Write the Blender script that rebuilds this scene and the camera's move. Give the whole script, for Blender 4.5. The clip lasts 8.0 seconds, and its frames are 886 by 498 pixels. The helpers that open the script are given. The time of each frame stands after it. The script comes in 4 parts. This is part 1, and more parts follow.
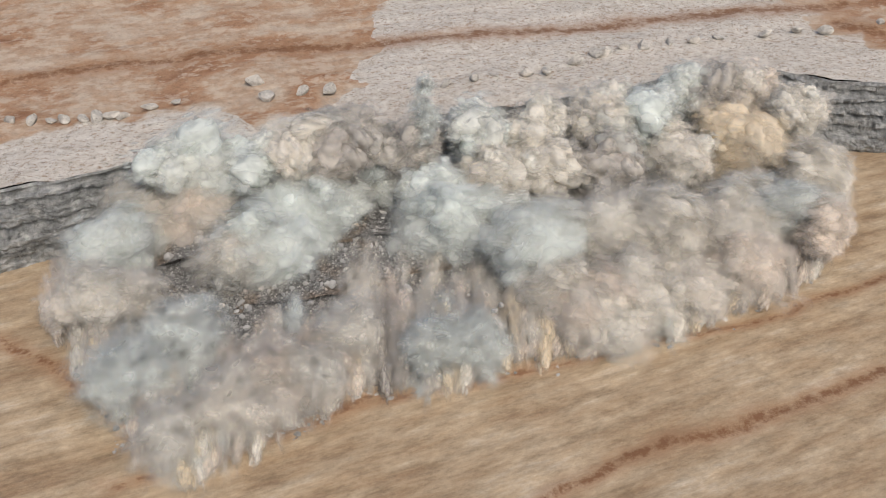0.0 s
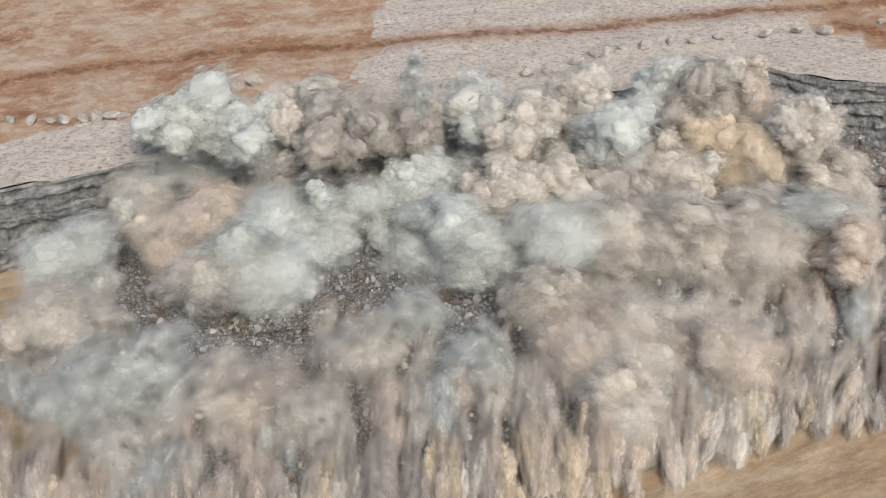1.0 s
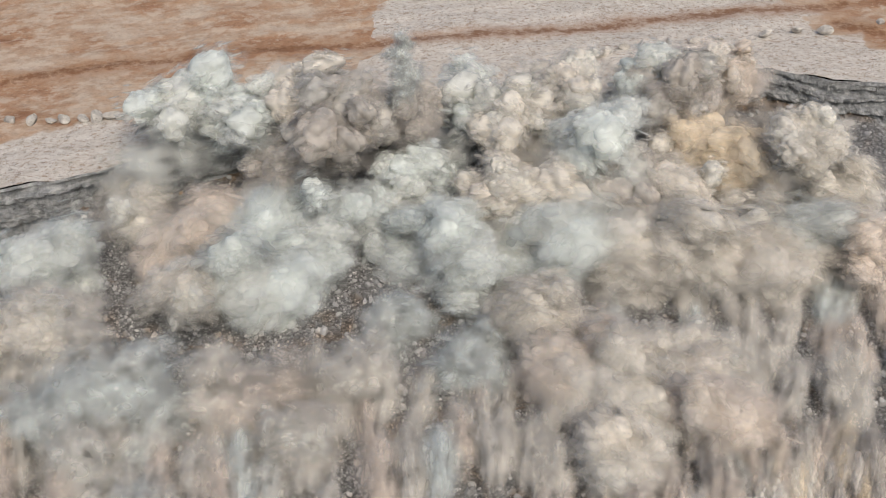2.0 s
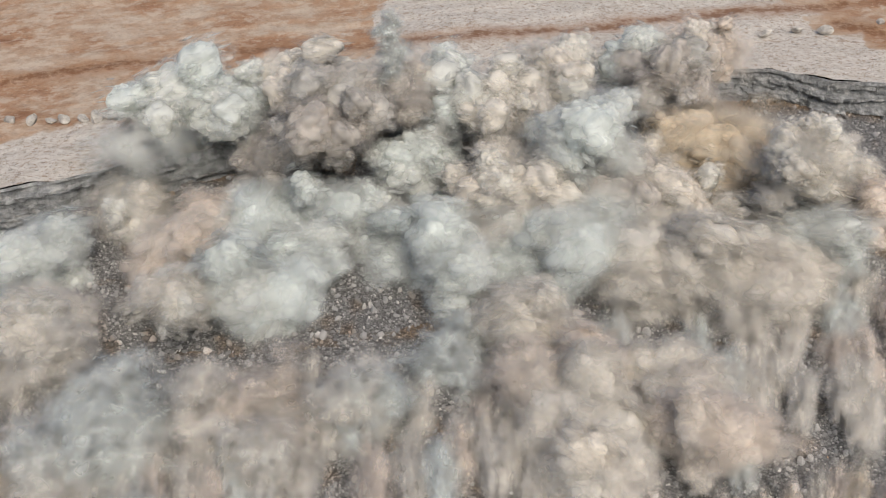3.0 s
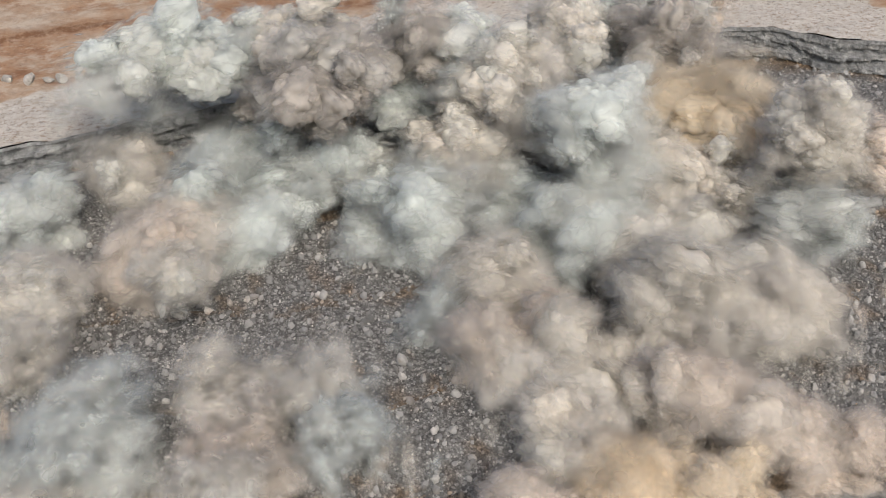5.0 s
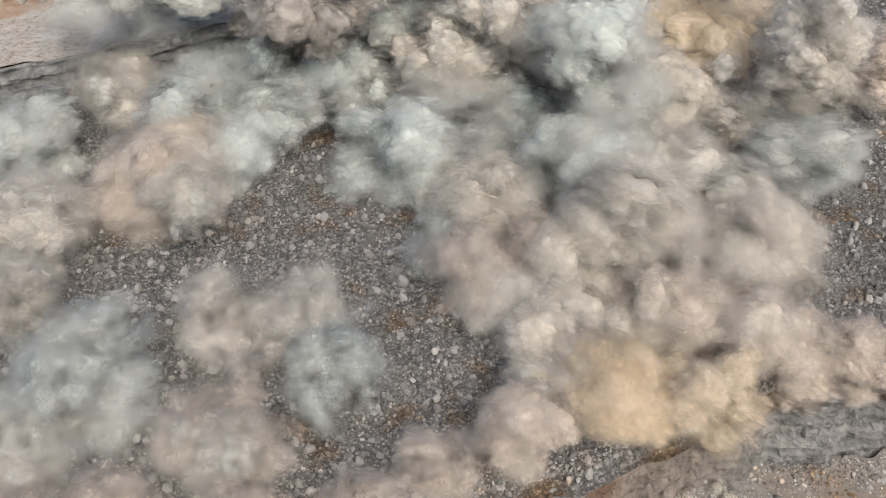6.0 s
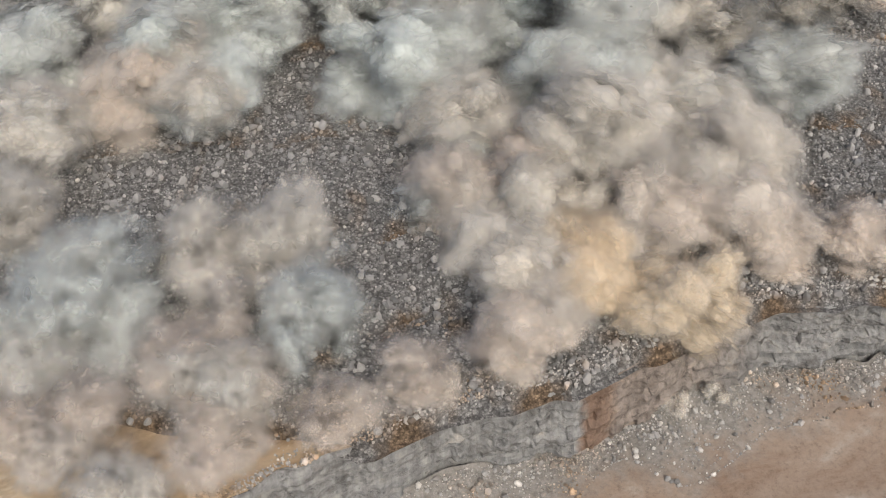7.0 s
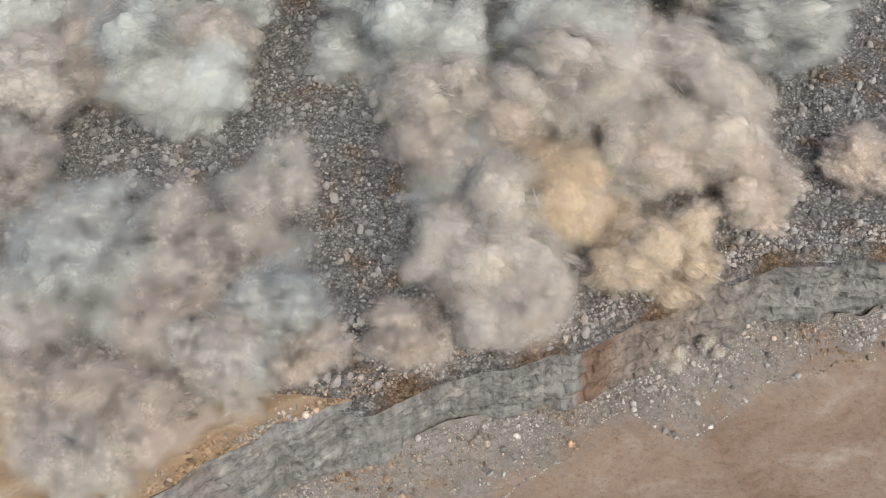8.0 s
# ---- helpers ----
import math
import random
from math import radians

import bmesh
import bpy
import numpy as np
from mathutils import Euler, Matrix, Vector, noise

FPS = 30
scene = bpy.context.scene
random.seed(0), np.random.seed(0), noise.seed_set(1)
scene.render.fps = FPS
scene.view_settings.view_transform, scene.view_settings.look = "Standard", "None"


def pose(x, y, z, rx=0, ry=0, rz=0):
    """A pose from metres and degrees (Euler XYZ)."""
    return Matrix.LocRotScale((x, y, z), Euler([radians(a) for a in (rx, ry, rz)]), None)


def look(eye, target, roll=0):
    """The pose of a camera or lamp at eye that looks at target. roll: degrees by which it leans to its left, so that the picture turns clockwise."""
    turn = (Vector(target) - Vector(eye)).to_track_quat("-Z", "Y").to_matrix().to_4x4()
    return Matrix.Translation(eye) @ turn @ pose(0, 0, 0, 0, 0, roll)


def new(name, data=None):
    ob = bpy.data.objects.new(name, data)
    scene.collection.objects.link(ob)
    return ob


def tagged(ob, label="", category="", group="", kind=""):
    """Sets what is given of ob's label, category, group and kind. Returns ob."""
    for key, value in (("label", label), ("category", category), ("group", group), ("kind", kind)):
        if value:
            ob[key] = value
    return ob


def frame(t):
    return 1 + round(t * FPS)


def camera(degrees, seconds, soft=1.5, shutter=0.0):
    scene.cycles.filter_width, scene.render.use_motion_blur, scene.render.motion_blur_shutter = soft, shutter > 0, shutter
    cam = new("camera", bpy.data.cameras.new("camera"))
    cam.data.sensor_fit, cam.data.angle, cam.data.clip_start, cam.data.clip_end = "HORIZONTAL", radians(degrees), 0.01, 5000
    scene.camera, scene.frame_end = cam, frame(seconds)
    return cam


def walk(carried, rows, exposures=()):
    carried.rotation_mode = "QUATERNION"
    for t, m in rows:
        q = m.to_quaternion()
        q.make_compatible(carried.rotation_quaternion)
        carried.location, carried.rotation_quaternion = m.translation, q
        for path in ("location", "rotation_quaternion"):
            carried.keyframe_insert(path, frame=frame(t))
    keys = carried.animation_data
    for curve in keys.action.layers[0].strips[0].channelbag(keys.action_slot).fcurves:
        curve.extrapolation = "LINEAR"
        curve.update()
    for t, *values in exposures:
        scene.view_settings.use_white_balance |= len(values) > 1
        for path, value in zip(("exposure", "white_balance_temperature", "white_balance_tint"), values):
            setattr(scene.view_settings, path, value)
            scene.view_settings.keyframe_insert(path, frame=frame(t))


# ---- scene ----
# ---------------------------------------------------------------- camera
EYE = 80.0


def tilt(p, yaw=0.0, roll=0.0):
    return pose(0, 0, EYE, 57 + p, 0, yaw) @ pose(0, 0, 0, 0, 0, roll)


cam = camera(48.0, 8.0, soft=1.15)
scene.cycles.transparent_max_bounces = 40
walk(cam, [(0.0, tilt(0)), (4.0, tilt(0)), (4.2, tilt(-0.12)), (4.5, tilt(-0.75)), (5.0, tilt(-2.3)), (5.3, tilt(-3.3)),
           (5.5, tilt(-4.26, 0.03, -0.12)), (6.0, tilt(-6.8, 0.05, -0.08)), (6.5, tilt(-9.41, 0.05, -0.2)),
           (7.0, tilt(-12.08, 0.04, -0.28)), (7.5, tilt(-14.1, 0.02, -0.28)), (8.0, tilt(-14.68, 0.0, -0.34))])

# ---------------------------------------------------------------- light: bright overcast day
SUN_EL, SUN_AZ = 58, 150
world = bpy.data.worlds.new("sky")
scene.world = world
world.use_nodes = True
wt = world.node_tree
sky = wt.nodes.new("ShaderNodeTexSky")
sky.sky_type, sky.sun_disc = "NISHITA", False
sky.sun_elevation, sky.sun_rotation = radians(SUN_EL), radians(SUN_AZ)
sky.air_density, sky.dust_density, sky.ozone_density = 1.0, 4.5, 1.0
wt.links.new(sky.outputs[0], wt.nodes["Background"].inputs[0])
wt.nodes["Background"].inputs[1].default_value = 0.15
sun = new("sun", bpy.data.lights.new("sun", "SUN"))
sun.data.energy, sun.data.angle, sun.data.color = 2.0, radians(20), (1.0, 0.97, 0.905)
sun.matrix_world = look((60, -100, 190), (0, 100, 0))
scene.view_settings.exposure = -0.2


# ---------------------------------------------------------------- numeric helpers
def grain(p, seed=0):
    """Smooth value noise, -1 to 1, at an (n, 3) array of places."""
    i = np.floor(p).astype(np.int64)
    f = p - i
    f = f * f * (3 - 2 * f)
    total = np.zeros(len(p))
    for dx in (0, 1):
        for dy in (0, 1):
            for dz in (0, 1):
                h = ((i[:, 0] + dx) * 374761393 + (i[:, 1] + dy) * 668265263 + (i[:, 2] + dz) * 2147483647 + seed * 974711) & 0xFFFFFFFF
                h = ((h ^ (h >> 13)) * 1274126177) & 0xFFFFFFFF
                h = (h ^ (h >> 16)) & 0xFFFF
                w = (f[:, 0] if dx else 1 - f[:, 0]) * (f[:, 1] if dy else 1 - f[:, 1]) * (f[:, 2] if dz else 1 - f[:, 2])
                total += w * (h / 32767.5 - 1)
    return total


def fbm(p, octaves=4, seed=0):
    total, amp = np.zeros(len(p)), 1.0
    for k in range(octaves):
        total += amp * grain(p * 2.03 ** k + 17.3 * k, seed + k)
        amp *= 0.5
    return total


def xyz(x, y, z):
    return np.stack([np.ravel(x), np.ravel(y), np.ravel(z)], 1)


def mesh_from(name, verts, faces, mats, smooth=True):
    me = bpy.data.meshes.new(name)
    me.from_pydata(verts.tolist() if hasattr(verts, "tolist") else verts, [], faces.tolist() if hasattr(faces, "tolist") else faces)
    for m in mats:
        me.materials.append(m)
    if smooth:
        me.shade_smooth()
    me.update()
    return me


def sheet(name, X, Y, Z, mats, smooth=True):
    """One mesh over a grid of places."""
    a, b = X.shape
    i = np.arange(a * b).reshape(a, b)
    faces = np.stack([i[:-1, :-1], i[1:, :-1], i[1:, 1:], i[:-1, 1:]], -1).reshape(-1, 4)
    return mesh_from(name, xyz(X, Y, Z), faces, mats, smooth)


# ---------------------------------------------------------------- plan of the benches
TOP, LOW = 12.0, -12.0
UPPER_X = [-1500, -150, -61, -38, 26, 40, 49, 57, 66, 75, 150, 1500]
UPPER_Y = [-300, 75, 119.5, 131.3, 152, 158.5, 162.5, 162.5, 156.8, 155.6, 166, 500]
MIDDLE_X = [-1500, -100, -26.7, -15, -5.7, 2.6, 12.3, 18.3, 29, 36.5, 48.2, 70, 150, 1500]
MIDDLE_Y = [-700, 3, 43, 50.7, 54.5, 58.5, 60.6, 63.5, 68.9, 72.1, 72.9, 79, 112, 600]


def upper(x):
    """Brink of the upper bench."""
    return np.interp(x, UPPER_X, UPPER_Y) + 0.7 * grain(xyz(x * 0.33, x * 0, x * 0), 5).reshape(np.shape(x))


def middle(x):
    """Brink of the blasted bench."""
    w = np.exp(-(np.asarray(x) / 200.0) ** 2)
    return np.interp(x, MIDDLE_X, MIDDLE_Y) + 0.6 * grain(xyz(x * 0.45, x * 0, x * 0), 6).reshape(np.shape(x)) * w


def upper_foot(x):
    return upper(x) - 2.0


def middle_foot(x):
    return middle(x) - 1.6


def toe(x):
    """Line that the broken rock reaches in the end."""
    left = np.interp(x, [-95, -70, -55, -44, -26, -9, 0], [112, 84, 68, 59, 54.5, 53.5, 40])
    return np.maximum(middle(x) - 0.5, left)


def front(x):
    """Line of the flying rock at the start."""
    return np.interp(x, [-62, -52, -49.8, -34.2, -27.7, -21.7, -17.5, -9.8, 1.1, 15.5, 26.9, 33.7, 46.2, 56, 61.9, 66],
                     [116, 108, 101.2, 82.6, 76.6, 80.8, 87.3, 91.3, 92.3, 98.9, 102.3, 103.5, 111.2, 120, 132.2, 146])


def rubble_height(x, y):
    """Height of the broken rock above the bench."""
    a, b = toe(x), upper(x)
    w = np.clip((y - a) / (b - a), 0, 1)
    lumps = fbm(xyz(x * 0.09, y * 0.09, x * 0), 4, 31).reshape(np.shape(x))
    small = fbm(xyz(x * 0.5, y * 0.5, x * 0), 3, 37).reshape(np.shape(x))
    side = np.clip((x + 68) / 14, 0, 1) * np.clip((92 - x) / 18, 0, 1)
    return (0.35 + np.sqrt(w) * 2.2 + 4.2 * w ** 1.6) * side + np.clip(w * 9, 0, 1) * (lumps * 0.8 + small * 0.22) - 1.0 * (w <= 0) - 1.2 * (1 - side)


# ---------------------------------------------------------------- materials
def material(name):
    m = bpy.data.materials.new(name)
    m.use_nodes = True
    nt = m.node_tree
    b = nt.nodes["Principled BSDF"]
    b.inputs["Roughness"].default_value = 0.95
    b.inputs["Specular IOR Level"].default_value = 0.15
    return m, nt, b


def node(nt, kind, **values):
    n = nt.nodes.new(kind)
    for k, v in values.items():
        n.inputs[k].default_value = v
    return n


def coords(nt, scale=(1, 1, 1), turn=0.0, space="Object"):
    """Places, turned about z and then stretched."""
    vec = nt.nodes.new("ShaderNodeTexCoord").outputs[space]
    for rot, sc in ((turn, (1, 1, 1)), (0.0, scale)):
        mp = nt.nodes.new("ShaderNodeMapping")
        mp.inputs["Scale"].default_value = sc
        mp.inputs["Rotation"].default_value = (0, 0, radians(rot))
        nt.links.new(vec, mp.inputs[0])
        vec = mp.outputs[0]
    return vec


def noise_of(nt, vec, scale, detail=5.0, rough=0.6, distort=0.0):
    n = node(nt, "ShaderNodeTexNoise", Scale=scale, Detail=detail, Roughness=rough, Distortion=distort)
    nt.links.new(vec, n.inputs["Vector"])
    return n.outputs["Fac"]


def ramp(nt, fac, stops):
    r = nt.nodes.new("ShaderNodeValToRGB")
    e = r.color_ramp.elements
    while len(e) < len(stops):
        e.new(0.5)
    for s, (p, c) in zip(e, stops):
        s.position = p
        s.color = (*c, 1) if len(c) == 3 else c
    nt.links.new(fac, r.inputs[0])
    return r.outputs[0]


def grey(v):
    return (v, v, v)


def blend(nt, fac, a, b, mode="MIX"):
    n = nt.nodes.new("ShaderNodeMix")
    n.data_type, n.blend_type = "RGBA", mode
    for s, v in ((0, fac), (6, a), (7, b)):
        if isinstance(v, (int, float)):
            n.inputs[s].default_value = v
        elif isinstance(v, tuple):
            n.inputs[s].default_value = (*v, 1)
        else:
            nt.links.new(v, n.inputs[s])
    return n.outputs[2]


def bump(nt, b, height, strength, distance):
    n = node(nt, "ShaderNodeBump", Strength=strength, Distance=distance)
    nt.links.new(height, n.inputs["Height"])
    nt.links.new(n.outputs[0], b.inputs["Normal"])


def windrow(nt, c, plain):
    """Ragged ridges of dark red-brown earth, where the mesh says."""
    att = nt.nodes.new("ShaderNodeAttribute")
    att.attribute_name = "windrow"
    wob = node(nt, "ShaderNodeMath")
    wob.operation = "MULTIPLY"
    nt.links.new(att.outputs["Fac"], wob.inputs[0])
    nt.links.new(noise_of(nt, plain, 0.45, 9, 0.8), wob.inputs[1])
    soft = blend(nt, ramp(nt, wob.outputs[0], [(0.06, grey(0)), (0.40, grey(0.55))]), c, (0.36, 0.20, 0.11))
    c = blend(nt, ramp(nt, wob.outputs[0], [(0.40, grey(0)), (0.52, grey(0.8))]), soft, (0.20, 0.09, 0.042))
    return blend(nt, 1.0, c, grey(0.88), "MULTIPLY")


def floor_material():
    """Tan haul floor, graded and driven along the bench, with darker red-brown windrows."""
    m, nt, b = material("graded_earth")
    along = coords(nt, (0.06, 0.22, 0.3), -24)
    fine = coords(nt, (0.22, 2.2, 1), -24)
    plain = coords(nt)
    base = ramp(nt, noise_of(nt, along, 1.0, 9, 0.72), [(0.30, (0.30, 0.19, 0.11)), (0.44, (0.415, 0.298, 0.185)), (0.56, (0.515, 0.395, 0.262)), (0.70, (0.63, 0.53, 0.405))])
    tracks = ramp(nt, noise_of(nt, fine, 1.0, 4, 0.55), [(0.3, grey(0.9)), (0.55, grey(1.0)), (0.75, grey(1.06))])
    c = blend(nt, 1.0, base, tracks, "MULTIPLY")
    patches = ramp(nt, noise_of(nt, coords(nt, (0.5, 1.1, 1), -24), 0.5, 9, 0.75), [(0.36, grey(0.74)), (0.52, grey(1.0)), (0.68, grey(1.16))])
    c = blend(nt, 1.0, c, patches, "MULTIPLY")
    c = blend(nt, 1.0, c, ramp(nt, noise_of(nt, coords(nt, (0.7, 1.5, 1), -24), 1.6, 10, 0.8), [(0.32, grey(0.78)), (0.46, grey(0.98)), (0.66, grey(1.12))]), "MULTIPLY")
    clods = ramp(nt, noise_of(nt, coords(nt, (0.25, 0.9, 1), -24), 0.9, 10, 0.82), [(0.29, grey(0.7)), (0.35, grey(0))])
    c = blend(nt, clods, c, (0.24, 0.125, 0.07))
    c = windrow(nt, c, plain)
    nt.links.new(c, b.inputs["Base Color"])
    bump(nt, b, noise_of(nt, plain, 1.8, 8, 0.7), 0.55, 0.35)
    return m


def upper_material():
    """Upper bench: chalky crust behind the brink, orange earth with tyre marks beyond."""
    m, nt, b = material("upper_earth")
    plain = coords(nt)
    along = coords(nt, (0.065, 0.075, 1), -24)
    earth = ramp(nt, noise_of(nt, along, 1.0, 7, 0.6, 0.4), [(0.30, (0.27, 0.13, 0.07)), (0.43, (0.40, 0.235, 0.14)), (0.53, (0.47, 0.33, 0.225)), (0.66, (0.55, 0.45, 0.35))])
    marks = ramp(nt, noise_of(nt, coords(nt, (0.9, 0.75, 1), -28), 1.1, 12, 0.85), [(0.36, grey(0.66)), (0.48, grey(0.97)), (0.62, grey(1.14))])
    earth = blend(nt, 1.0, earth, marks, "MULTIPLY")
    crust = ramp(nt, noise_of(nt, plain, 0.6, 12, 0.8), [(0.3, (0.42, 0.35, 0.275)), (0.46, (0.58, 0.52, 0.445)), (0.66, (0.74, 0.70, 0.63))])
    specks = ramp(nt, noise_of(nt, coords(nt, (0.9, 1.2, 1), -20), 1.0, 8, 0.78), [(0.38, grey(0.42)), (0.45, grey(1.0))])
    crust = blend(nt, 1.0, crust, specks, "MULTIPLY")
    clods = ramp(nt, noise_of(nt, coords(nt, (0.8, 1.3, 1), -18), 1.0, 10, 0.82), [(0.41, grey(0.85)), (0.46, grey(0))])
    crust = blend(nt, clods, crust, (0.27, 0.17, 0.105))
    cell = node(nt, "ShaderNodeTexVoronoi", Scale=0.13)
    cell.feature = "DISTANCE_TO_EDGE"
    bent = nt.nodes.new("ShaderNodeVectorMath")
    bent.operation = "MULTIPLY_ADD"
    wave = node(nt, "ShaderNodeTexNoise", Scale=0.35, Detail=6.0)
    nt.links.new(plain, wave.inputs["Vector"])
    nt.links.new(wave.outputs["Color"], bent.inputs[0])
    bent.inputs[1].default_value = (5, 5, 0)
    nt.links.new(plain, bent.inputs[2])
    nt.links.new(bent.outputs[0], cell.inputs["Vector"])
    crust = blend(nt, ramp(nt, cell.outputs["Distance"], [(0.004, grey(0.4)), (0.014, grey(0))]), crust, (0.22, 0.14, 0.09))
    # distance behind the brink, in metres, from the mesh
    att = nt.nodes.new("ShaderNodeAttribute")
    att.attribute_name = "setback"
    wob = node(nt, "ShaderNodeMath")
    wob.operation = "MULTIPLY_ADD"
    nt.links.new(noise_of(nt, plain, 0.09, 5, 0.6), wob.inputs[0])
    wob.inputs[1].default_value = 0.35
    nt.links.new(att.outputs["Fac"], wob.inputs[2])
    edge = ramp(nt, wob.outputs[0], [(0.56, grey(1)), (0.60, grey(0))])
    patchy = ramp(nt, noise_of(nt, coords(nt, (0.45, 0.6, 1), -18), 0.7, 8, 0.7), [(0.5, grey(0)), (0.58, grey(0.7))])
    earth = blend(nt, patchy, earth, (0.58, 0.47, 0.36))
    c = blend(nt, edge, earth, crust)
    nt.links.new(windrow(nt, c, plain), b.inputs["Base Color"])
    bump(nt, b, noise_of(nt, plain, 1.2, 9, 0.7), 0.6, 0.5)
    return m


def rock_material(name, stops, streak=(0.25, 0.12, 0.06), warm=0.5, seam=()):
    """Layered grey rock with rusty streaks."""
    m, nt, b = material(name)
    plain = coords(nt)
    beds = coords(nt, (0.6, 0.6, 1.1))
    c = ramp(nt, noise_of(nt, beds, 0.8, 8, 0.65, 0.5), stops)
    cracks = ramp(nt, noise_of(nt, coords(nt, (1.2, 1.2, 1.7)), 0.8, 10, 0.8, 0.6), [(0.36, grey(0.45)), (0.46, grey(1)), (0.66, grey(1.2))])
    c = blend(nt, 1.0, c, cracks, "MULTIPLY")
    bed = ramp(nt, noise_of(nt, coords(nt, (0.3, 0.3, 2.2)), 1.0, 9, 0.75, 1.2), [(0.33, grey(0.6)), (0.42, grey(1)), (0.62, grey(1)), (0.74, grey(1.2))])
    c = blend(nt, 1.0, c, bed, "MULTIPLY")
    runs = ramp(nt, noise_of(nt, coords(nt, (0.055, 0.055, 0.02)), 1.0, 8, 0.65), [(0.62 - 0.08 * warm, grey(0)), (0.74 - 0.08 * warm, grey(0.75))])
    c = blend(nt, runs, c, streak)
    wash = ramp(nt, noise_of(nt, coords(nt, (1.3, 0.5, 0.12)), 1.0, 6, 0.65), [(0.35, grey(0.78)), (0.5, grey(1)), (0.66, grey(1.22))])
    c = blend(nt, 1.0, c, wash, "MULTIPLY")
    if seam:
        # a weathered seam of brown rock that cuts through the beds: where it starts, turns paler and ends along the face
        at = nt.nodes.new("ShaderNodeSeparateXYZ")
        nt.links.new(plain, at.inputs[0])
        place = node(nt, "ShaderNodeMath")
        place.operation = "MULTIPLY_ADD"
        nt.links.new(noise_of(nt, plain, 0.45, 5, 0.6), place.inputs[0])
        place.inputs[1].default_value = 2.6
        nt.links.new(at.outputs[0], place.inputs[2])
        span = node(nt, "ShaderNodeMapRange")
        span.inputs["From Min"].default_value, span.inputs["From Max"].default_value = seam
        nt.links.new(place.outputs[0], span.inputs["Value"])
        c = blend(nt, ramp(nt, span.outputs[0], [(0.0, grey(0)), (0.05, grey(0.7)), (0.14, grey(0.7)), (0.2, grey(0.42)), (0.6, grey(0.35)), (1.0, grey(0))]), c,
                  blend(nt, 1.0, c, (1.0, 0.66, 0.45), "MULTIPLY"))
        c = blend(nt, ramp(nt, span.outputs[0], [(0.0, grey(0)), (0.05, grey(0.45)), (0.12, grey(0.35)), (0.18, grey(0))]), c, (0.17, 0.09, 0.055))
    nt.links.new(c, b.inputs["Base Color"])
    bump(nt, b, noise_of(nt, coords(nt, (1, 1, 2.2)), 1.1, 10, 0.72, 0.6), 0.9, 0.6)
    return m


def pit_material():
    """Pinkish tan pit floor, grey with fallen fines near the face."""
    m, nt, b = material("pit_earth")
    plain = coords(nt)
    earth = ramp(nt, noise_of(nt, coords(nt, (0.5, 1.0, 1), -24), 0.22, 9, 0.68, 0.4), [(0.30, (0.21, 0.135, 0.09)), (0.43, (0.30, 0.22, 0.16)), (0.56, (0.345, 0.265, 0.20)), (0.70, (0.44, 0.38, 0.31))])
    earth = blend(nt, 1.0, earth, ramp(nt, noise_of(nt, plain, 1.4, 10, 0.8), [(0.33, grey(0.66)), (0.47, grey(1)), (0.68, grey(1.14))]), "MULTIPLY")
    fines = ramp(nt, noise_of(nt, plain, 1.3, 10, 0.78), [(0.3, (0.13, 0.12, 0.105)), (0.5, (0.27, 0.25, 0.22)), (0.7, (0.42, 0.39, 0.345))])
    att = nt.nodes.new("ShaderNodeAttribute")
    att.attribute_name = "setback"
    wob = node(nt, "ShaderNodeMath")
    wob.operation = "MULTIPLY_ADD"
    nt.links.new(noise_of(nt, plain, 0.2, 9, 0.72), wob.inputs[0])
    wob.inputs[1].default_value = 0.7
    nt.links.new(att.outputs["Fac"], wob.inputs[2])
    nt.links.new(blend(nt, ramp(nt, wob.outputs[0], [(0.48, grey(1)), (0.72, grey(0))]), earth, fines), b.inputs["Base Color"])
    bump(nt, b, noise_of(nt, plain, 1.8, 9, 0.72), 0.6, 0.4)
    return m


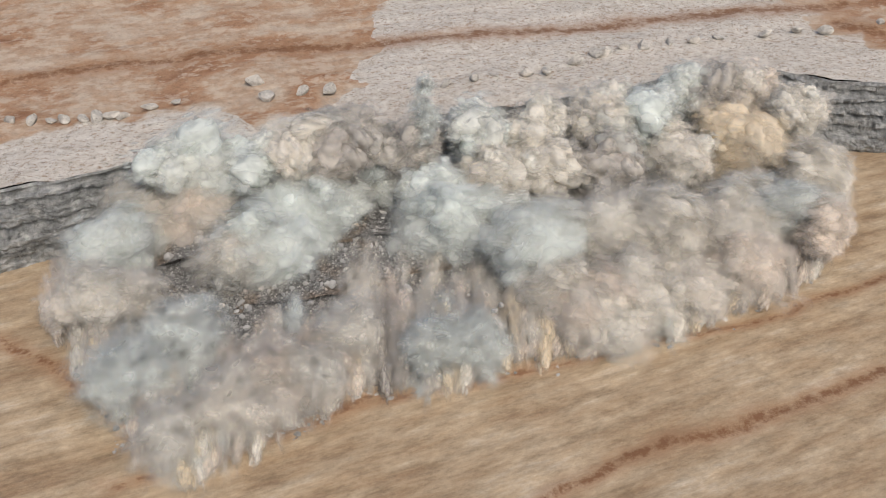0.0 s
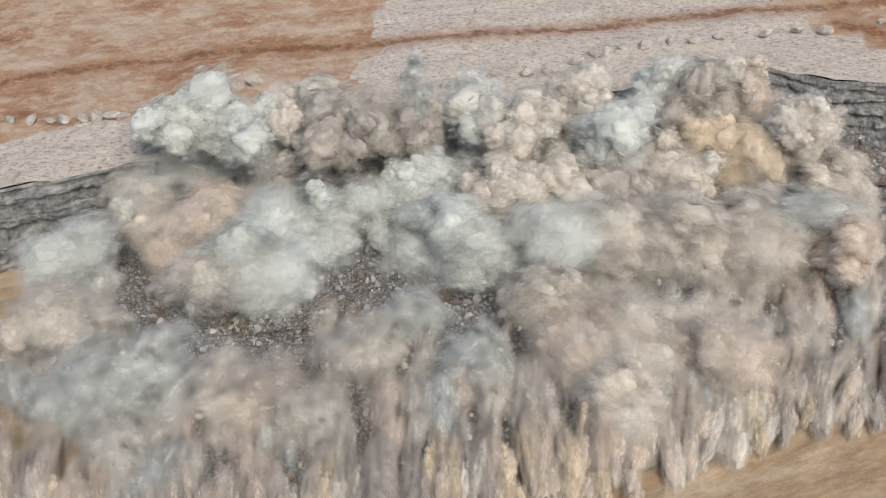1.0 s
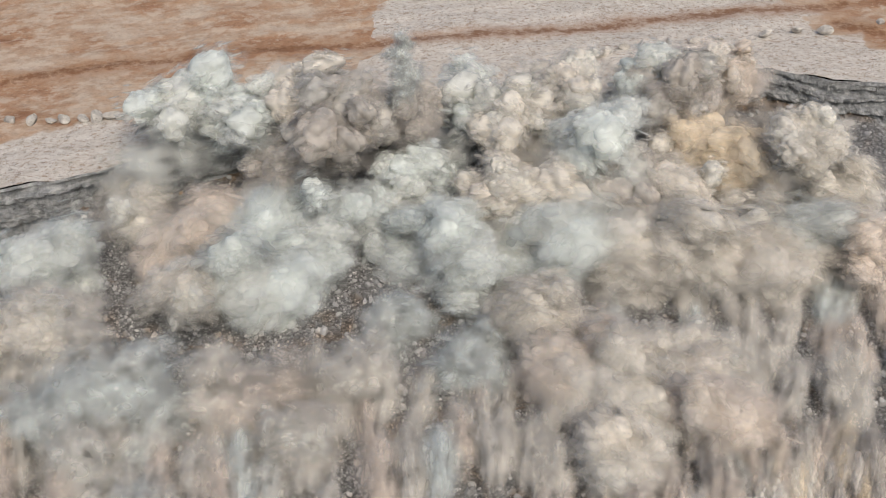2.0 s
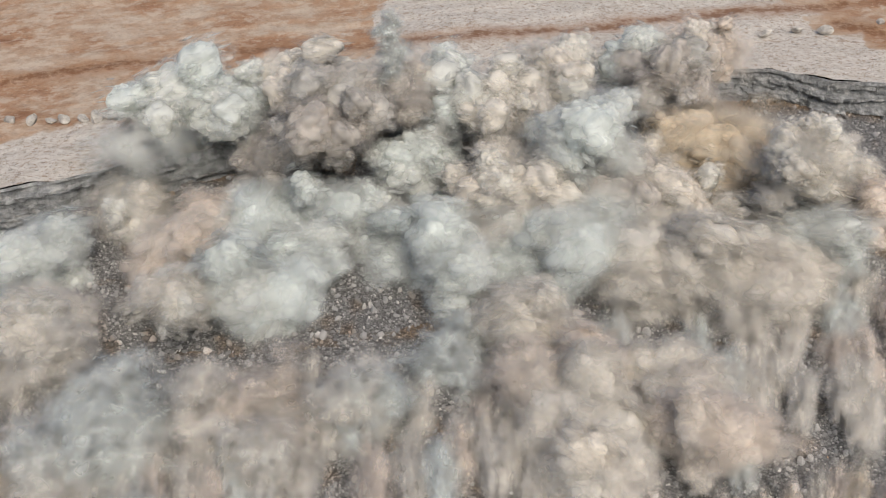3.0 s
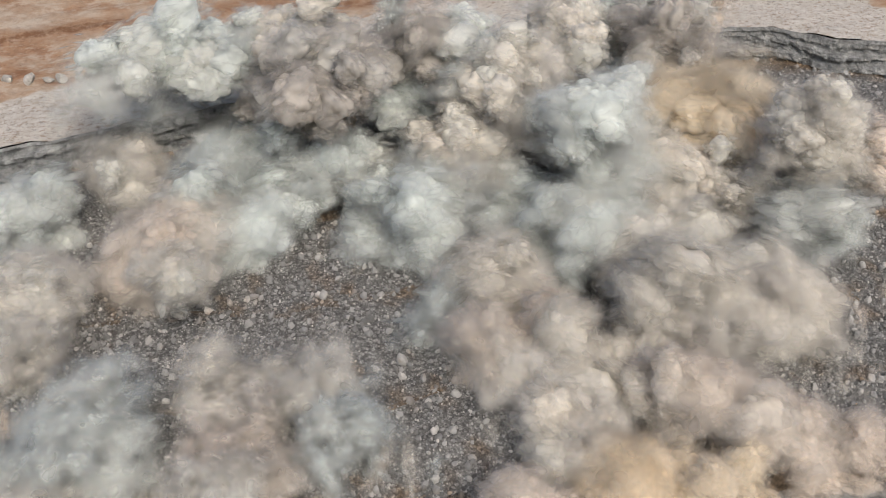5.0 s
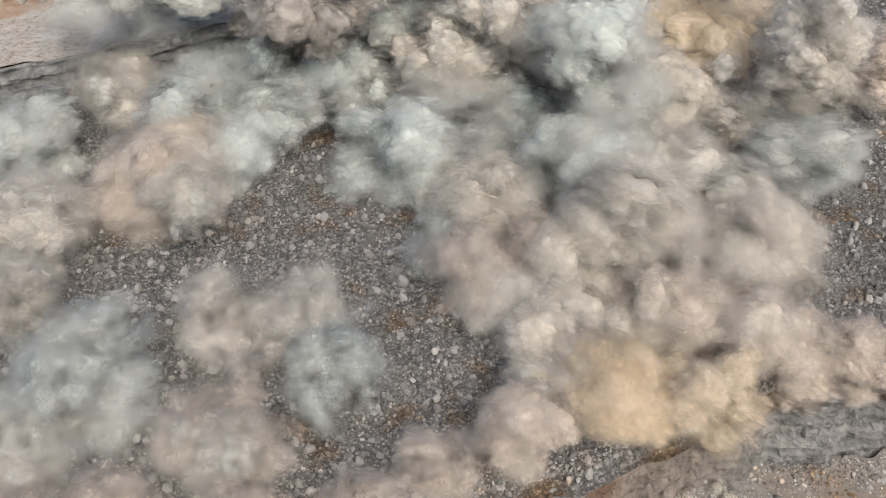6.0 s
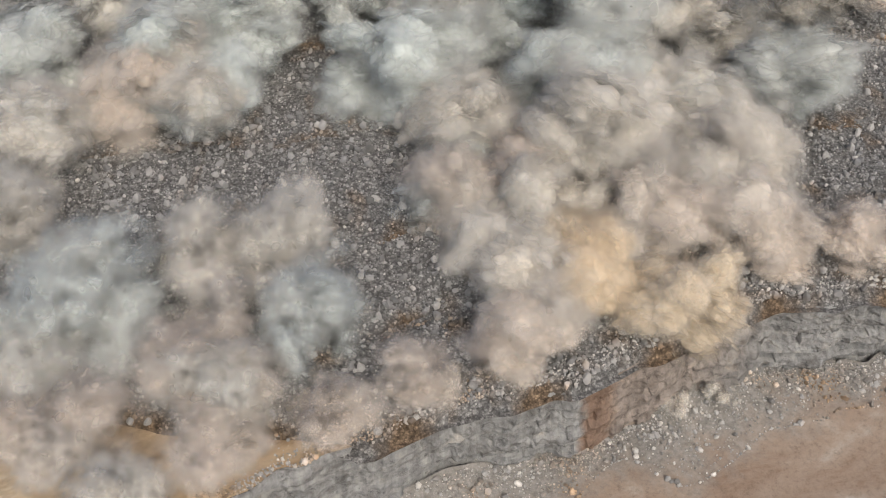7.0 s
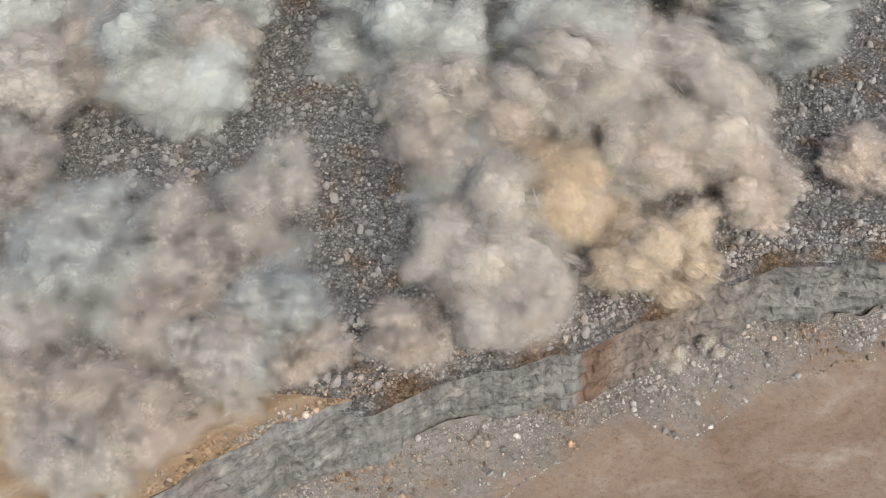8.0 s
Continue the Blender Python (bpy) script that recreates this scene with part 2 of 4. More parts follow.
def rubble_material(name, fresh, pale=1.0):
    """Freshly broken stone; fresh: the stones themselves, else the fines between them."""
    m, nt, b = material(name)
    geo = nt.nodes.new("ShaderNodeNewGeometry")
    plain = coords(nt)
    if fresh:
        c = ramp(nt, geo.outputs["Random Per Island"], [(0.0, (0.15, 0.145, 0.137)), (0.35, (0.25, 0.243, 0.232)), (0.7, (0.34, 0.33, 0.315)), (0.92, (0.44, 0.42, 0.39)), (1.0, (0.60, 0.57, 0.53))])
    else:
        c = ramp(nt, noise_of(nt, plain, 1.6, 8, 0.7), [(0.3, (0.10, 0.095, 0.088)), (0.5, (0.19, 0.183, 0.172)), (0.72, (0.31, 0.30, 0.28))])
        for size in (2.6, 5.5):
            cell = node(nt, "ShaderNodeTexVoronoi", Scale=size)
            nt.links.new(plain, cell.inputs["Vector"])
            shade = nt.nodes.new("ShaderNodeSeparateColor")
            nt.links.new(cell.outputs["Color"], shade.inputs[0])
            c = blend(nt, 1.0, c, ramp(nt, shade.outputs[0], [(0.0, grey(0.75)), (0.6, grey(1.0)), (1.0, grey(1.6))]), "MULTIPLY")
            c = blend(nt, 1.0, c, ramp(nt, cell.outputs["Distance"], [(0.35, grey(1.0)), (0.75, grey(0.7))]), "MULTIPLY")
    if pale != 1:
        c = blend(nt, 1.0, c, (pale, pale * 0.985, pale * 0.96), "MULTIPLY")
    brown = ramp(nt, noise_of(nt, plain, 0.075, 4, 0.55, 0.5), [(0.50, grey(0)), (0.62, grey(1))])
    c = blend(nt, brown, c, blend(nt, 1.0, c, (0.86, 0.64, 0.45), "MULTIPLY"))
    nt.links.new(c, b.inputs["Base Color"])
    bump(nt, b, noise_of(nt, plain, 4.0, 6, 0.7), 0.7, 0.25)
    return m


def dust_shader(nt, colour, through_it):
    """Matt dust that light partly passes."""
    d = nt.nodes.new("ShaderNodeBsdfDiffuse")
    tr = nt.nodes.new("ShaderNodeBsdfTranslucent")
    for n in (d, tr):
        nt.links.new(colour, n.inputs["Color"])
    mix = node(nt, "ShaderNodeMixShader", Fac=through_it)
    nt.links.new(d.outputs[0], mix.inputs[1])
    nt.links.new(tr.outputs[0], mix.inputs[2])
    return mix.outputs[0], d


def billow(nt, amount, scale):
    """The way out of a cloud's head, swayed by its billows: thin dust scatters light by the cloud's form, not by its flakes'."""
    vec = nt.nodes.new("ShaderNodeTexCoord").outputs["Object"]
    n = node(nt, "ShaderNodeTexNoise", Scale=scale, Detail=4.0, Roughness=0.55)
    nt.links.new(vec, n.inputs["Vector"])
    steps = [("NORMALIZE", vec, None), ("SUBTRACT", n.outputs["Color"], (0.5, 0.5, 0.12)), ("SCALE", 1, amount), ("ADD", 0, 2)]
    outs = []
    for kind, a, b in steps:
        v = nt.nodes.new("ShaderNodeVectorMath")
        v.operation = kind
        nt.links.new(outs[a] if isinstance(a, int) else a, v.inputs[0])
        if kind == "SCALE":
            v.inputs["Scale"].default_value = b
        elif isinstance(b, int):
            nt.links.new(outs[b], v.inputs[1])
        elif b:
            v.inputs[1].default_value = b
        outs.append(v.outputs[0])
    turn = nt.nodes.new("ShaderNodeVectorTransform")
    turn.vector_type, turn.convert_from, turn.convert_to = "NORMAL", "OBJECT", "WORLD"
    nt.links.new(outs[-1], turn.inputs[0])
    return turn.outputs[0]


def dust_core():
    """Dense dust: matt, pale, finely billowed."""
    m = bpy.data.materials.new("dense_dust")
    m.use_nodes = True
    nt = m.node_tree
    nt.nodes.remove(nt.nodes["Principled BSDF"])
    info = nt.nodes.new("ShaderNodeObjectInfo")
    vec = coords(nt)
    tone = ramp(nt, noise_of(nt, vec, 1.1, 5, 0.6), [(0.3, grey(0.86)), (0.7, grey(1.05))])
    pale = node(nt, "ShaderNodeGamma", Gamma=0.8)
    nt.links.new(info.outputs["Color"], pale.inputs["Color"])
    body, d = dust_shader(nt, blend(nt, 1.0, pale.outputs[0], tone, "MULTIPLY"), 0.25)
    bm = node(nt, "ShaderNodeBump", Strength=0.9, Distance=0.5)
    nt.links.new(noise_of(nt, vec, 2.6, 4, 0.5), bm.inputs["Height"])
    nt.links.new(bm.outputs[0], d.inputs["Normal"])
    nt.links.new(body, nt.nodes["Material Output"].inputs[0])
    return m


def dust_wisp(name, most, low, high, scale=1.6):
    """Thin dust in flakes that fade out to their rims, torn by finer gaps. Its grains scatter nearly all light."""
    m = bpy.data.materials.new(name)
    m.use_nodes = True
    nt = m.node_tree
    nt.nodes.remove(nt.nodes["Principled BSDF"])
    info = nt.nodes.new("ShaderNodeObjectInfo")
    pale = node(nt, "ShaderNodeGamma", Gamma=0.66)
    nt.links.new(info.outputs["Color"], pale.inputs["Color"])
    body, d = dust_shader(nt, pale.outputs[0], 0.42)
    nt.links.new(billow(nt, 2.3, 1.6), d.inputs["Normal"])
    uv = nt.nodes.new("ShaderNodeUVMap")
    uv.uv_map = "flake"
    off = nt.nodes.new("ShaderNodeVectorMath")
    off.operation = "DISTANCE"
    nt.links.new(uv.outputs[0], off.inputs[0])
    off.inputs[1].default_value = (0.5, 0.5, 0)
    fade = ramp(nt, off.outputs["Value"], [(0.0, grey(1)), (0.2, grey(0.72)), (0.38, grey(0.2)), (0.49, grey(0))])
    torn = ramp(nt, noise_of(nt, coords(nt), scale, 3, 0.5, 0.2), [(low, grey(0)), (high, grey(most))])
    mix = nt.nodes.new("ShaderNodeMixShader")
    nt.links.new(blend(nt, 1.0, fade, torn, "MULTIPLY"), mix.inputs[0])
    nt.links.new(nt.nodes.new("ShaderNodeBsdfTransparent").outputs[0], mix.inputs[1])
    nt.links.new(body, mix.inputs[2])
    nt.links.new(mix.outputs[0], nt.nodes["Material Output"].inputs[0])
    return m


FLOOR, UPPER = floor_material(), upper_material()
PIT = pit_material()
CLIFF = rock_material("grey_rock", [(0.3, (0.13, 0.13, 0.125)), (0.48, (0.25, 0.25, 0.24)), (0.62, (0.36, 0.355, 0.335)), (0.8, (0.50, 0.47, 0.43))], warm=0.0)
CLIFF_LOW = rock_material("banded_rock", [(0.3, (0.16, 0.15, 0.135)), (0.46, (0.30, 0.295, 0.28)), (0.6, (0.37, 0.36, 0.335)), (0.8, (0.50, 0.44, 0.36))], (0.30, 0.20, 0.125), 0.6, (15.0, 38.0))
FINES, STONE, PALE_STONE = rubble_material("rock_fines", False), rubble_material("broken_stone", True), rubble_material("pale_broken_stone", True, 1.45)
DENSE = dust_core()
VEIL = dust_wisp("thin_dust", 0.62, 0.28, 0.62, 1.5)
WISP = dust_wisp("faint_dust", 0.42, 0.36, 0.66, 1.5)
DUST = {"white": (0.715, 0.755, 0.70), "beige": (0.75, 0.69, 0.585), "tan": (0.77, 0.63, 0.44), "gold": (0.80, 0.62, 0.40), "umber": (0.48, 0.43, 0.37), "rose": (0.76, 0.64, 0.52)}
# ---------------------------------------------------------------- the benches
XS = np.concatenate([[-1500, -700, -350, -220, -160], np.arange(-130, 131, 0.8), [160, 220, 350, 700, 1500]])
NEAR = np.exp(-np.clip(np.abs(XS) - 120, 0, None) / 20)


def structure(name, me, label, category):
    return tagged(new(name, me), label, category, kind="structure")


def setback(me, values):
    a = me.attributes.new("setback", "FLOAT", "POINT")
    a.data.foreach_set("value", np.clip(values, 0, 1).ravel().astype(np.float32))


def ridge(me, X, Y, lines):
    """Where ridges of graded earth run: plan lines and their half widths."""
    total = np.zeros(X.shape)
    for lx, ly, wide in lines:
        off = (Y + 1.2 * fbm(xyz(X * 0.12, Y * 0.12, X * 0), 4, 88).reshape(X.shape) - np.interp(X, lx, ly)) / (wide * 1.35)
        inside = np.clip(np.minimum(X - lx[0], lx[-1] - X) / 4 + 1, 0, 1)
        total = np.maximum(total, np.exp(-off ** 2) * inside)
    a = me.attributes.new("windrow", "FLOAT", "POINT")
    a.data.foreach_set("value", total.ravel().astype(np.float32))


def upper_ground():
    V = np.concatenate([np.arange(0, 90, 0.8), [95, 105, 125, 160, 220, 320, 500, 900, 1600, 2500]])
    X = np.repeat(XS[:, None], len(V), 1)
    Y = upper(XS)[:, None] + V[None, :]
    h = fbm(xyz(X * 0.12, Y * 0.12, X * 0), 5, 3).reshape(X.shape) * 0.35 + fbm(xyz(X * 0.9, Y * 0.9, X * 0), 3, 4).reshape(X.shape) * 0.10
    ruts = grain(xyz((X * 0.35 - Y * 0.94) * 0.5, X * 0.01, X * 0), 9).reshape(X.shape) * 0.12
    me = sheet("ground", X, Y, TOP + h + ruts, [UPPER])
    torn = 6 * fbm(xyz(X * 0.11, Y * 0.11, X * 0), 5, 77).reshape(X.shape)
    wide = np.interp(X + torn, [-150, -60, -40, -34, -20, -16, -13, 0, 55, 66, 80, 150], [17, 17, 15, 5, 7, 10, 60, 70, 60, 40, 16, 12])
    setback(me, np.repeat(V[None, :], len(XS), 0) / wide * 0.4 + 0.004 * torn)
    ridge(me, X, Y, [([-74.4, -66.7, -58.1, -39.1, -17.0], [155.1, 160.4, 164.6, 169.3, 173.4], 3.2), ([-15.0, 12.3, 34.5, 57.8, 81.8], [174.0, 178.6, 185.2, 190.9, 195.5], 3.0), ([76.1, 83.4], [185.2, 179.2], 5.0)])
    structure("ground", me, "upper bench of pale chalky crust and orange earth", "ground")


def face(name, brink, foot, top, low, seed, mat, label, rows=44, cave=0.0):
    """A rock face: beds of uneven thickness that stand out or back, upright joints, broken blocks."""
    k = np.linspace(0, 1, rows)
    x = np.concatenate([XS[:5], np.arange(-130, -80, 1.0), np.arange(-80, 85, 0.3), np.arange(85, 131, 1.0), XS[-5:]])
    X = np.repeat(x[:, None], rows, 1)
    Yb, Yf = brink(x)[:, None], foot(x)[:, None]
    Y = Yb + (Yf - Yb) * k
    Z = top + (low - top) * k + 0 * X
    flat = X * 0
    dip = Z + 1.1 * grain(xyz(X * 0.03, flat, flat), seed).reshape(X.shape) + 0.35 * fbm(xyz(X * 0.2, Z * 0.2, flat), 3, seed + 1).reshape(X.shape)
    bed = np.floor(dip / 1.0 + 0.35 * grain(xyz(dip * 0.6, flat, flat), seed + 2).reshape(X.shape))
    joint = np.floor(X / 3.4 + 0.8 * grain(xyz(X * 0.25, bed * 7.7, flat), seed + 6).reshape(X.shape))
    d = 1.0 * grain(xyz(bed * 3.7 + 0.5, X * 0.06, flat), seed + 3).reshape(X.shape) + 0.4 * grain(xyz(joint * 5.3 + 0.5, bed * 3.1 + 0.5, flat), seed + 4).reshape(X.shape)
    d += fbm(xyz(X * 0.12, Z * 0.2, flat), 3, seed + 7).reshape(X.shape) * 0.8 + fbm(xyz(X * 1.3, Z * 1.6, Y * 0.3), 4, seed + 5).reshape(X.shape) * 0.34
    d *= np.minimum(1, np.minimum(k * 12, (1 - k) * 6 + 0.4))
    d += cave * np.clip((k - 0.72) / 0.2, 0, 1) * (0.8 + 0.5 * grain(xyz(X * 0.08, flat, flat), seed + 8).reshape(X.shape))
    structure(name, sheet(name, X, Y + d, Z, [mat], False), label, "cliff")


def bench_floor():
    k = np.concatenate([np.linspace(0, 1, 110)])
    X = np.repeat(XS[:, None], len(k), 1)
    a, b = middle(XS)[:, None], upper_foot(XS)[:, None] + 1.5
    Y = a + (b - a) * k
    h = fbm(xyz(X * 0.1, Y * 0.1, X * 0), 4, 13).reshape(X.shape) * 0.18
    ruts = grain(xyz((X * 0.49 - Y * 0.87) * 0.8, X * 0.01, X * 0), 19).reshape(X.shape) * 0.10
    me = sheet("road", X, Y, h + ruts, [FLOOR])
    ridge(me, X, Y, [([6.8, 11.9, 23.2, 33.9, 43.0, 55.1], [71.5, 75.4, 81.3, 85.9, 89.8, 95.6], 1.3), ([-5.7, 3.2, 15.4, 30.6, 46.6, 63.3], [90.8, 91.9, 97.2, 102.4, 106.7, 117.4], 0.9), ([-35.4, -18.5, -8.4], [75.4, 85.0, 90.8], 1.2), ([-57.0, -50.0, -34.8], [100.6, 97.2, 85.0], 1.6)])
    structure("road", me, "tan graded bench floor with wheel tracks and red-brown windrows", "road")


def lower_floor():
    V = np.concatenate([np.arange(0, 60, 0.9), [70, 90, 130, 200, 400, 900, 2000]])
    X = np.repeat(XS[:, None], len(V), 1)
    Y = middle_foot(XS)[:, None] + 1.0 - V
    slope = 3.2 * np.exp(-V / 5.0)[None, :] * (0.55 + 0.5 * grain(xyz(XS * 0.11, XS * 0, XS * 0), 23))[:, None]
    h = fbm(xyz(X * 0.12, Y * 0.12, X * 0), 4, 21).reshape(X.shape) * 0.3
    me = sheet("pit_floor", X, Y, LOW + h + slope, [PIT])
    setback(me, np.repeat(V[None, :], len(XS), 0) / (5 + 9 * np.clip(0.5 + 0.6 * grain(xyz(X * 0.11, X * 0, X * 0), 23).reshape(X.shape), 0, 1)) * 0.3)
    structure("pit_floor", me, "tan earth floor of the pit under the lower face", "ground")


upper_ground()
face("cliff_upper", upper, upper_foot, TOP, -0.6, 41, CLIFF, "dark grey blasted rock face of the upper bench")
bench_floor()
face("cliff_lower", middle, middle_foot, 0.0, LOW - 0.6, 61, CLIFF_LOW, "banded grey rock face with brown streaks under the bench", cave=1.5)
lower_floor()


# ---------------------------------------------------------------- stones
def stone_shape(seed, cuts=2):
    """A broken block: a rounded lump cut flat by random planes."""
    r = random.Random(seed)
    bm = bmesh.new()
    bmesh.ops.create_icosphere(bm, subdivisions=cuts, radius=1.0)
    planes = []
    for _ in range(9):
        n = Vector((r.gauss(0, 1), r.gauss(0, 1), r.gauss(0, 1))).normalized()
        planes.append((n, r.uniform(0.55, 0.8)))
    s = (1.0, r.uniform(0.65, 0.95), r.uniform(0.5, 0.8))
    for v in bm.verts:
        for n, d in planes:
            over = v.co.dot(n) - d
            if over > 0:
                v.co -= n * over * 0.93
        v.co = Vector((v.co.x * s[0], v.co.y * s[1], v.co.z * s[2]))
    vs = np.array([v.co[:] for v in bm.verts])
    fs = np.array([[v.index for v in f.verts] for f in bm.faces])
    bm.free()
    return vs, fs


SMALL = [stone_shape(s, 1) for s in range(12)]
LARGE = [stone_shape(50 + s, 2) for s in range(10)]
STONE_MESH = [mesh_from("stone", v, f, [STONE], False) for v, f in LARGE]


def scatter(places, sizes, rng, shapes=SMALL):
    """Vertices and faces of many stones."""
    vs, fs, at = [], [], 0
    for (x, y, z), s in zip(places, sizes):
        v, f = shapes[rng.integers(len(shapes))]
        q = np.array(Euler(rng.uniform(0, 6.28, 3)).to_matrix())
        vs.append(v @ q.T * s + (x, y, z))
        fs.append(f + at)
        at += len(v)
    return np.concatenate(vs), np.concatenate(fs)


BOULDER_MAT = rock_material("pale_boulder", [(0.3, (0.38, 0.34, 0.29)), (0.5, (0.54, 0.50, 0.44)), (0.75, (0.66, 0.62, 0.56))], (0.36, 0.25, 0.16), 0.3)
BOULDER_MESH = [mesh_from("boulder", v, f, [BOULDER_MAT], False) for v, f in [stone_shape(80 + s, 3) for s in range(7)]]


def boulder(x, y, size, seed):
    r = random.Random(seed)
    ob = new("boulder", BOULDER_MESH[seed % 7])
    size *= 1.3
    ob.matrix_world = pose(x, y, TOP + 0.42 * size, r.uniform(-15, 15), r.uniform(-15, 15), r.uniform(0, 360))
    ob.scale = (size, size * r.uniform(0.7, 1), size * r.uniform(0.7, 1))
    tagged(ob, "pale weathered boulder in a row on the upper bench", "boulder", "boulders on the upper bench")


for n, (x, y) in enumerate(((-67.4, 140.8), (-63.9, 140.6), (-61, 140.6), (-59.1, 141), (-56.1, 141.4), (-54.2, 141.6), (-52.1, 142.2),
                            (-50.2, 142.2), (-46.8, 145.5), (-43.1, 147.7), (-31.5, 155.4), (-28.7, 149.4), (-23.2, 151.7), (-18.8, 152.1),
                            (0.4, 154.9), (5.4, 157.2), (8.8, 158.5), (14.3, 159.2), (17.9, 160.4), (23.3, 164.7), (27.4, 168.1))):
    boulder(x, y, (1.0, 1.2, 0.8, 1.1, 0.9, 1.15, 1.3)[n % 7] * (1.35 if n in (10, 11) else 1.0), n)
for n, (x, y) in enumerate(((32.8, 170.8), (36.5, 171.6), (41.5, 173.6), (46.2, 174.4), (50.9, 175.8), (60.3, 177.8), (66.8, 180.2), (71.9, 179.3),
                            (84, 184), (29, 168.8), (-71, 140.2), (-74.5, 140))):
    boulder(x, y, (1.0, 1.3, 0.9, 1.2)[n % 4], n + 40)


# ---------------------------------------------------------------- broken rock, in sheets that slide
MOVES = []
THROW = [(0.0, 1.0), (0.3, 0.80), (0.7, 0.56), (1.1, 0.36), (1.5, 0.20), (2.1, 0.06), (2.8, 0.0), (8.0, 0.0)]


def rubble():
    pile = tagged(new("rubble_pile"), "pile of freshly blasted grey and brown rock spread over the bench", "rubble")
    rng = np.random.default_rng(7)
    edges = np.linspace(-92, 92, 15)
    cuts = [0.0, 0.14, 0.3, 0.5, 0.72, 1.0]
    for i in range(14):
        for j in range(5):
            x = np.linspace(edges[i] - 0.4, edges[i + 1] + 0.4, 17)
            k = np.linspace(cuts[j] - 0.012, cuts[j + 1] + 0.012, 20)
            X = np.repeat(x[:, None], len(k), 1)
            a, b = toe(x)[:, None], upper(x)[:, None] - 0.3
            Y = a + (b - a) * k
            Z = rubble_height(X, Y) - 0.05 * ((i + j) % 2)
            cx, cy = X.mean(), Y.mean()
            n = 820 if j < 4 else 520
            px = rng.uniform(edges[i], edges[i + 1], n)
            kk = rng.uniform(cuts[j], cuts[j + 1], n)
            py = toe(px) + (upper(px) - 0.3 - toe(px)) * kk
            size = np.clip(0.12 + 0.13 * rng.pareto(2.4, n), 0.12, 0.75)
            pz = rubble_height(px, py) + size * 0.15
            sv, sf = scatter(np.stack([px, py, pz], 1), size, rng)
            A, B = X.shape
            idx = np.arange(A * B).reshape(A, B)
            quads = np.stack([idx[:-1, :-1], idx[1:, :-1], idx[1:, 1:], idx[:-1, 1:]], -1).reshape(-1, 4)
            verts = np.concatenate([xyz(X, Y, Z), sv]) - (cx, cy, 0)
            me = mesh_from("rubble_sheet", verts, quads.tolist() + (sf + A * B).tolist(), [FINES, STONE], False)
            me.polygons.foreach_set("material_index", np.array([0] * len(quads) + [1] * len(sf), dtype=np.int32))
            ob = tagged(new("rubble_sheet", me), kind="stuff")
            ob.parent = pile
            for _ in range(4):
                bx, bk = rng.uniform(edges[i], edges[i + 1]), rng.uniform(cuts[j], cuts[j + 1])
                by = float(toe(bx) + (upper(bx) - 0.3 - toe(bx)) * bk)
                s = rng.uniform(0.5, 0.95)
                st = new("stone", STONE_MESH[rng.integers(10)])
                st.parent = ob
                st.matrix_basis = pose(bx - cx, by - cy, float(rubble_height(np.array([bx]), np.array([by]))[0]) + 0.2 * s, *rng.uniform(0, 360, 3)) @ Matrix.Scale(s, 4)
            w = (cuts[j] + cuts[j + 1]) / 2
            back = max(0.0, float(front(cx) - toe(cx))) * (1 - w)
            inward = (16 if cx < -42 else 0) - (14 if cx > 52 else 0)
            MOVES.append((ob, [(t, pose(cx + inward * q, cy + back * q, -1.2 * q * (1 - w) - 0.2 * abs(inward) * q)) for t, q in THROW]))


rubble()


def fallen_stones():
    """Stones that rolled over the brink and lie at the foot of the lower face."""
    rng = np.random.default_rng(11)
    n = 7500
    px = rng.uniform(-40, 75, n)
    heap = 0.5 + 0.5 * grain(xyz(px * 0.11, px * 0, px * 0), 23)
    v = np.minimum(rng.exponential(3.0, n), 8) * (0.35 + 1.5 * heap)
    py = middle_foot(px) + 0.6 - v
    size = np.clip(0.1 + 0.09 * rng.pareto(2.5, n), 0.1, 0.6)
    pz = LOW + 3.2 * np.exp(-(v + 0.4) / 5.0) * (0.55 + 0.5 * grain(xyz(px * 0.11, px * 0, px * 0), 23)) + fbm(xyz(px * 0.12, py * 0.12, px * 0), 4, 21) * 0.3 + size * 0.2
    vs, fs = scatter(np.stack([px, py, pz], 1), size, rng)
    tagged(new("fallen_stones", mesh_from("fallen_stones", vs, fs, [PALE_STONE], False)), "grey stones lying at the foot of the face", "stones", kind="stuff")
    px = rng.uniform(-45, 75, 3800)
    py = middle(px) + 0.1 + rng.exponential(1.2, 3800)
    vs, fs = scatter(np.stack([px, py, 0.05 + 0 * px + np.where(py > toe(px), rubble_height(px, py), 0)], 1), np.clip(0.11 + 0.1 * rng.pareto(2.6, 3800), 0.1, 0.6), rng)
    loose = tagged(new("brink_stones", mesh_from("brink_stones", vs, fs, [PALE_STONE], False)), "loose grey stones along the brink of the bench", "stones", kind="stuff")
    MOVES.append((loose, [(0, pose(0, 26, -4)), (1.0, pose(0, 13, -3.4)), (1.9, pose(0, 0, 0)), (8, pose(0, 0, 0))]))


fallen_stones()
# ---------------------------------------------------------------- dust


def lumps(dirs, count, rng, depth):
    """Rounded heads, like those of a cauliflower, over unit directions."""
    c = rng.normal(size=(count, 3))
    c /= np.linalg.norm(c, axis=1)[:, None]
    reach = 2.6 / math.sqrt(count) * rng.uniform(0.75, 1.2, count)
    d2 = (2 - 2 * dirs @ c.T) / reach ** 2
    return depth * (np.clip(1 - d2, 0, 1) ** 0.75).max(1)


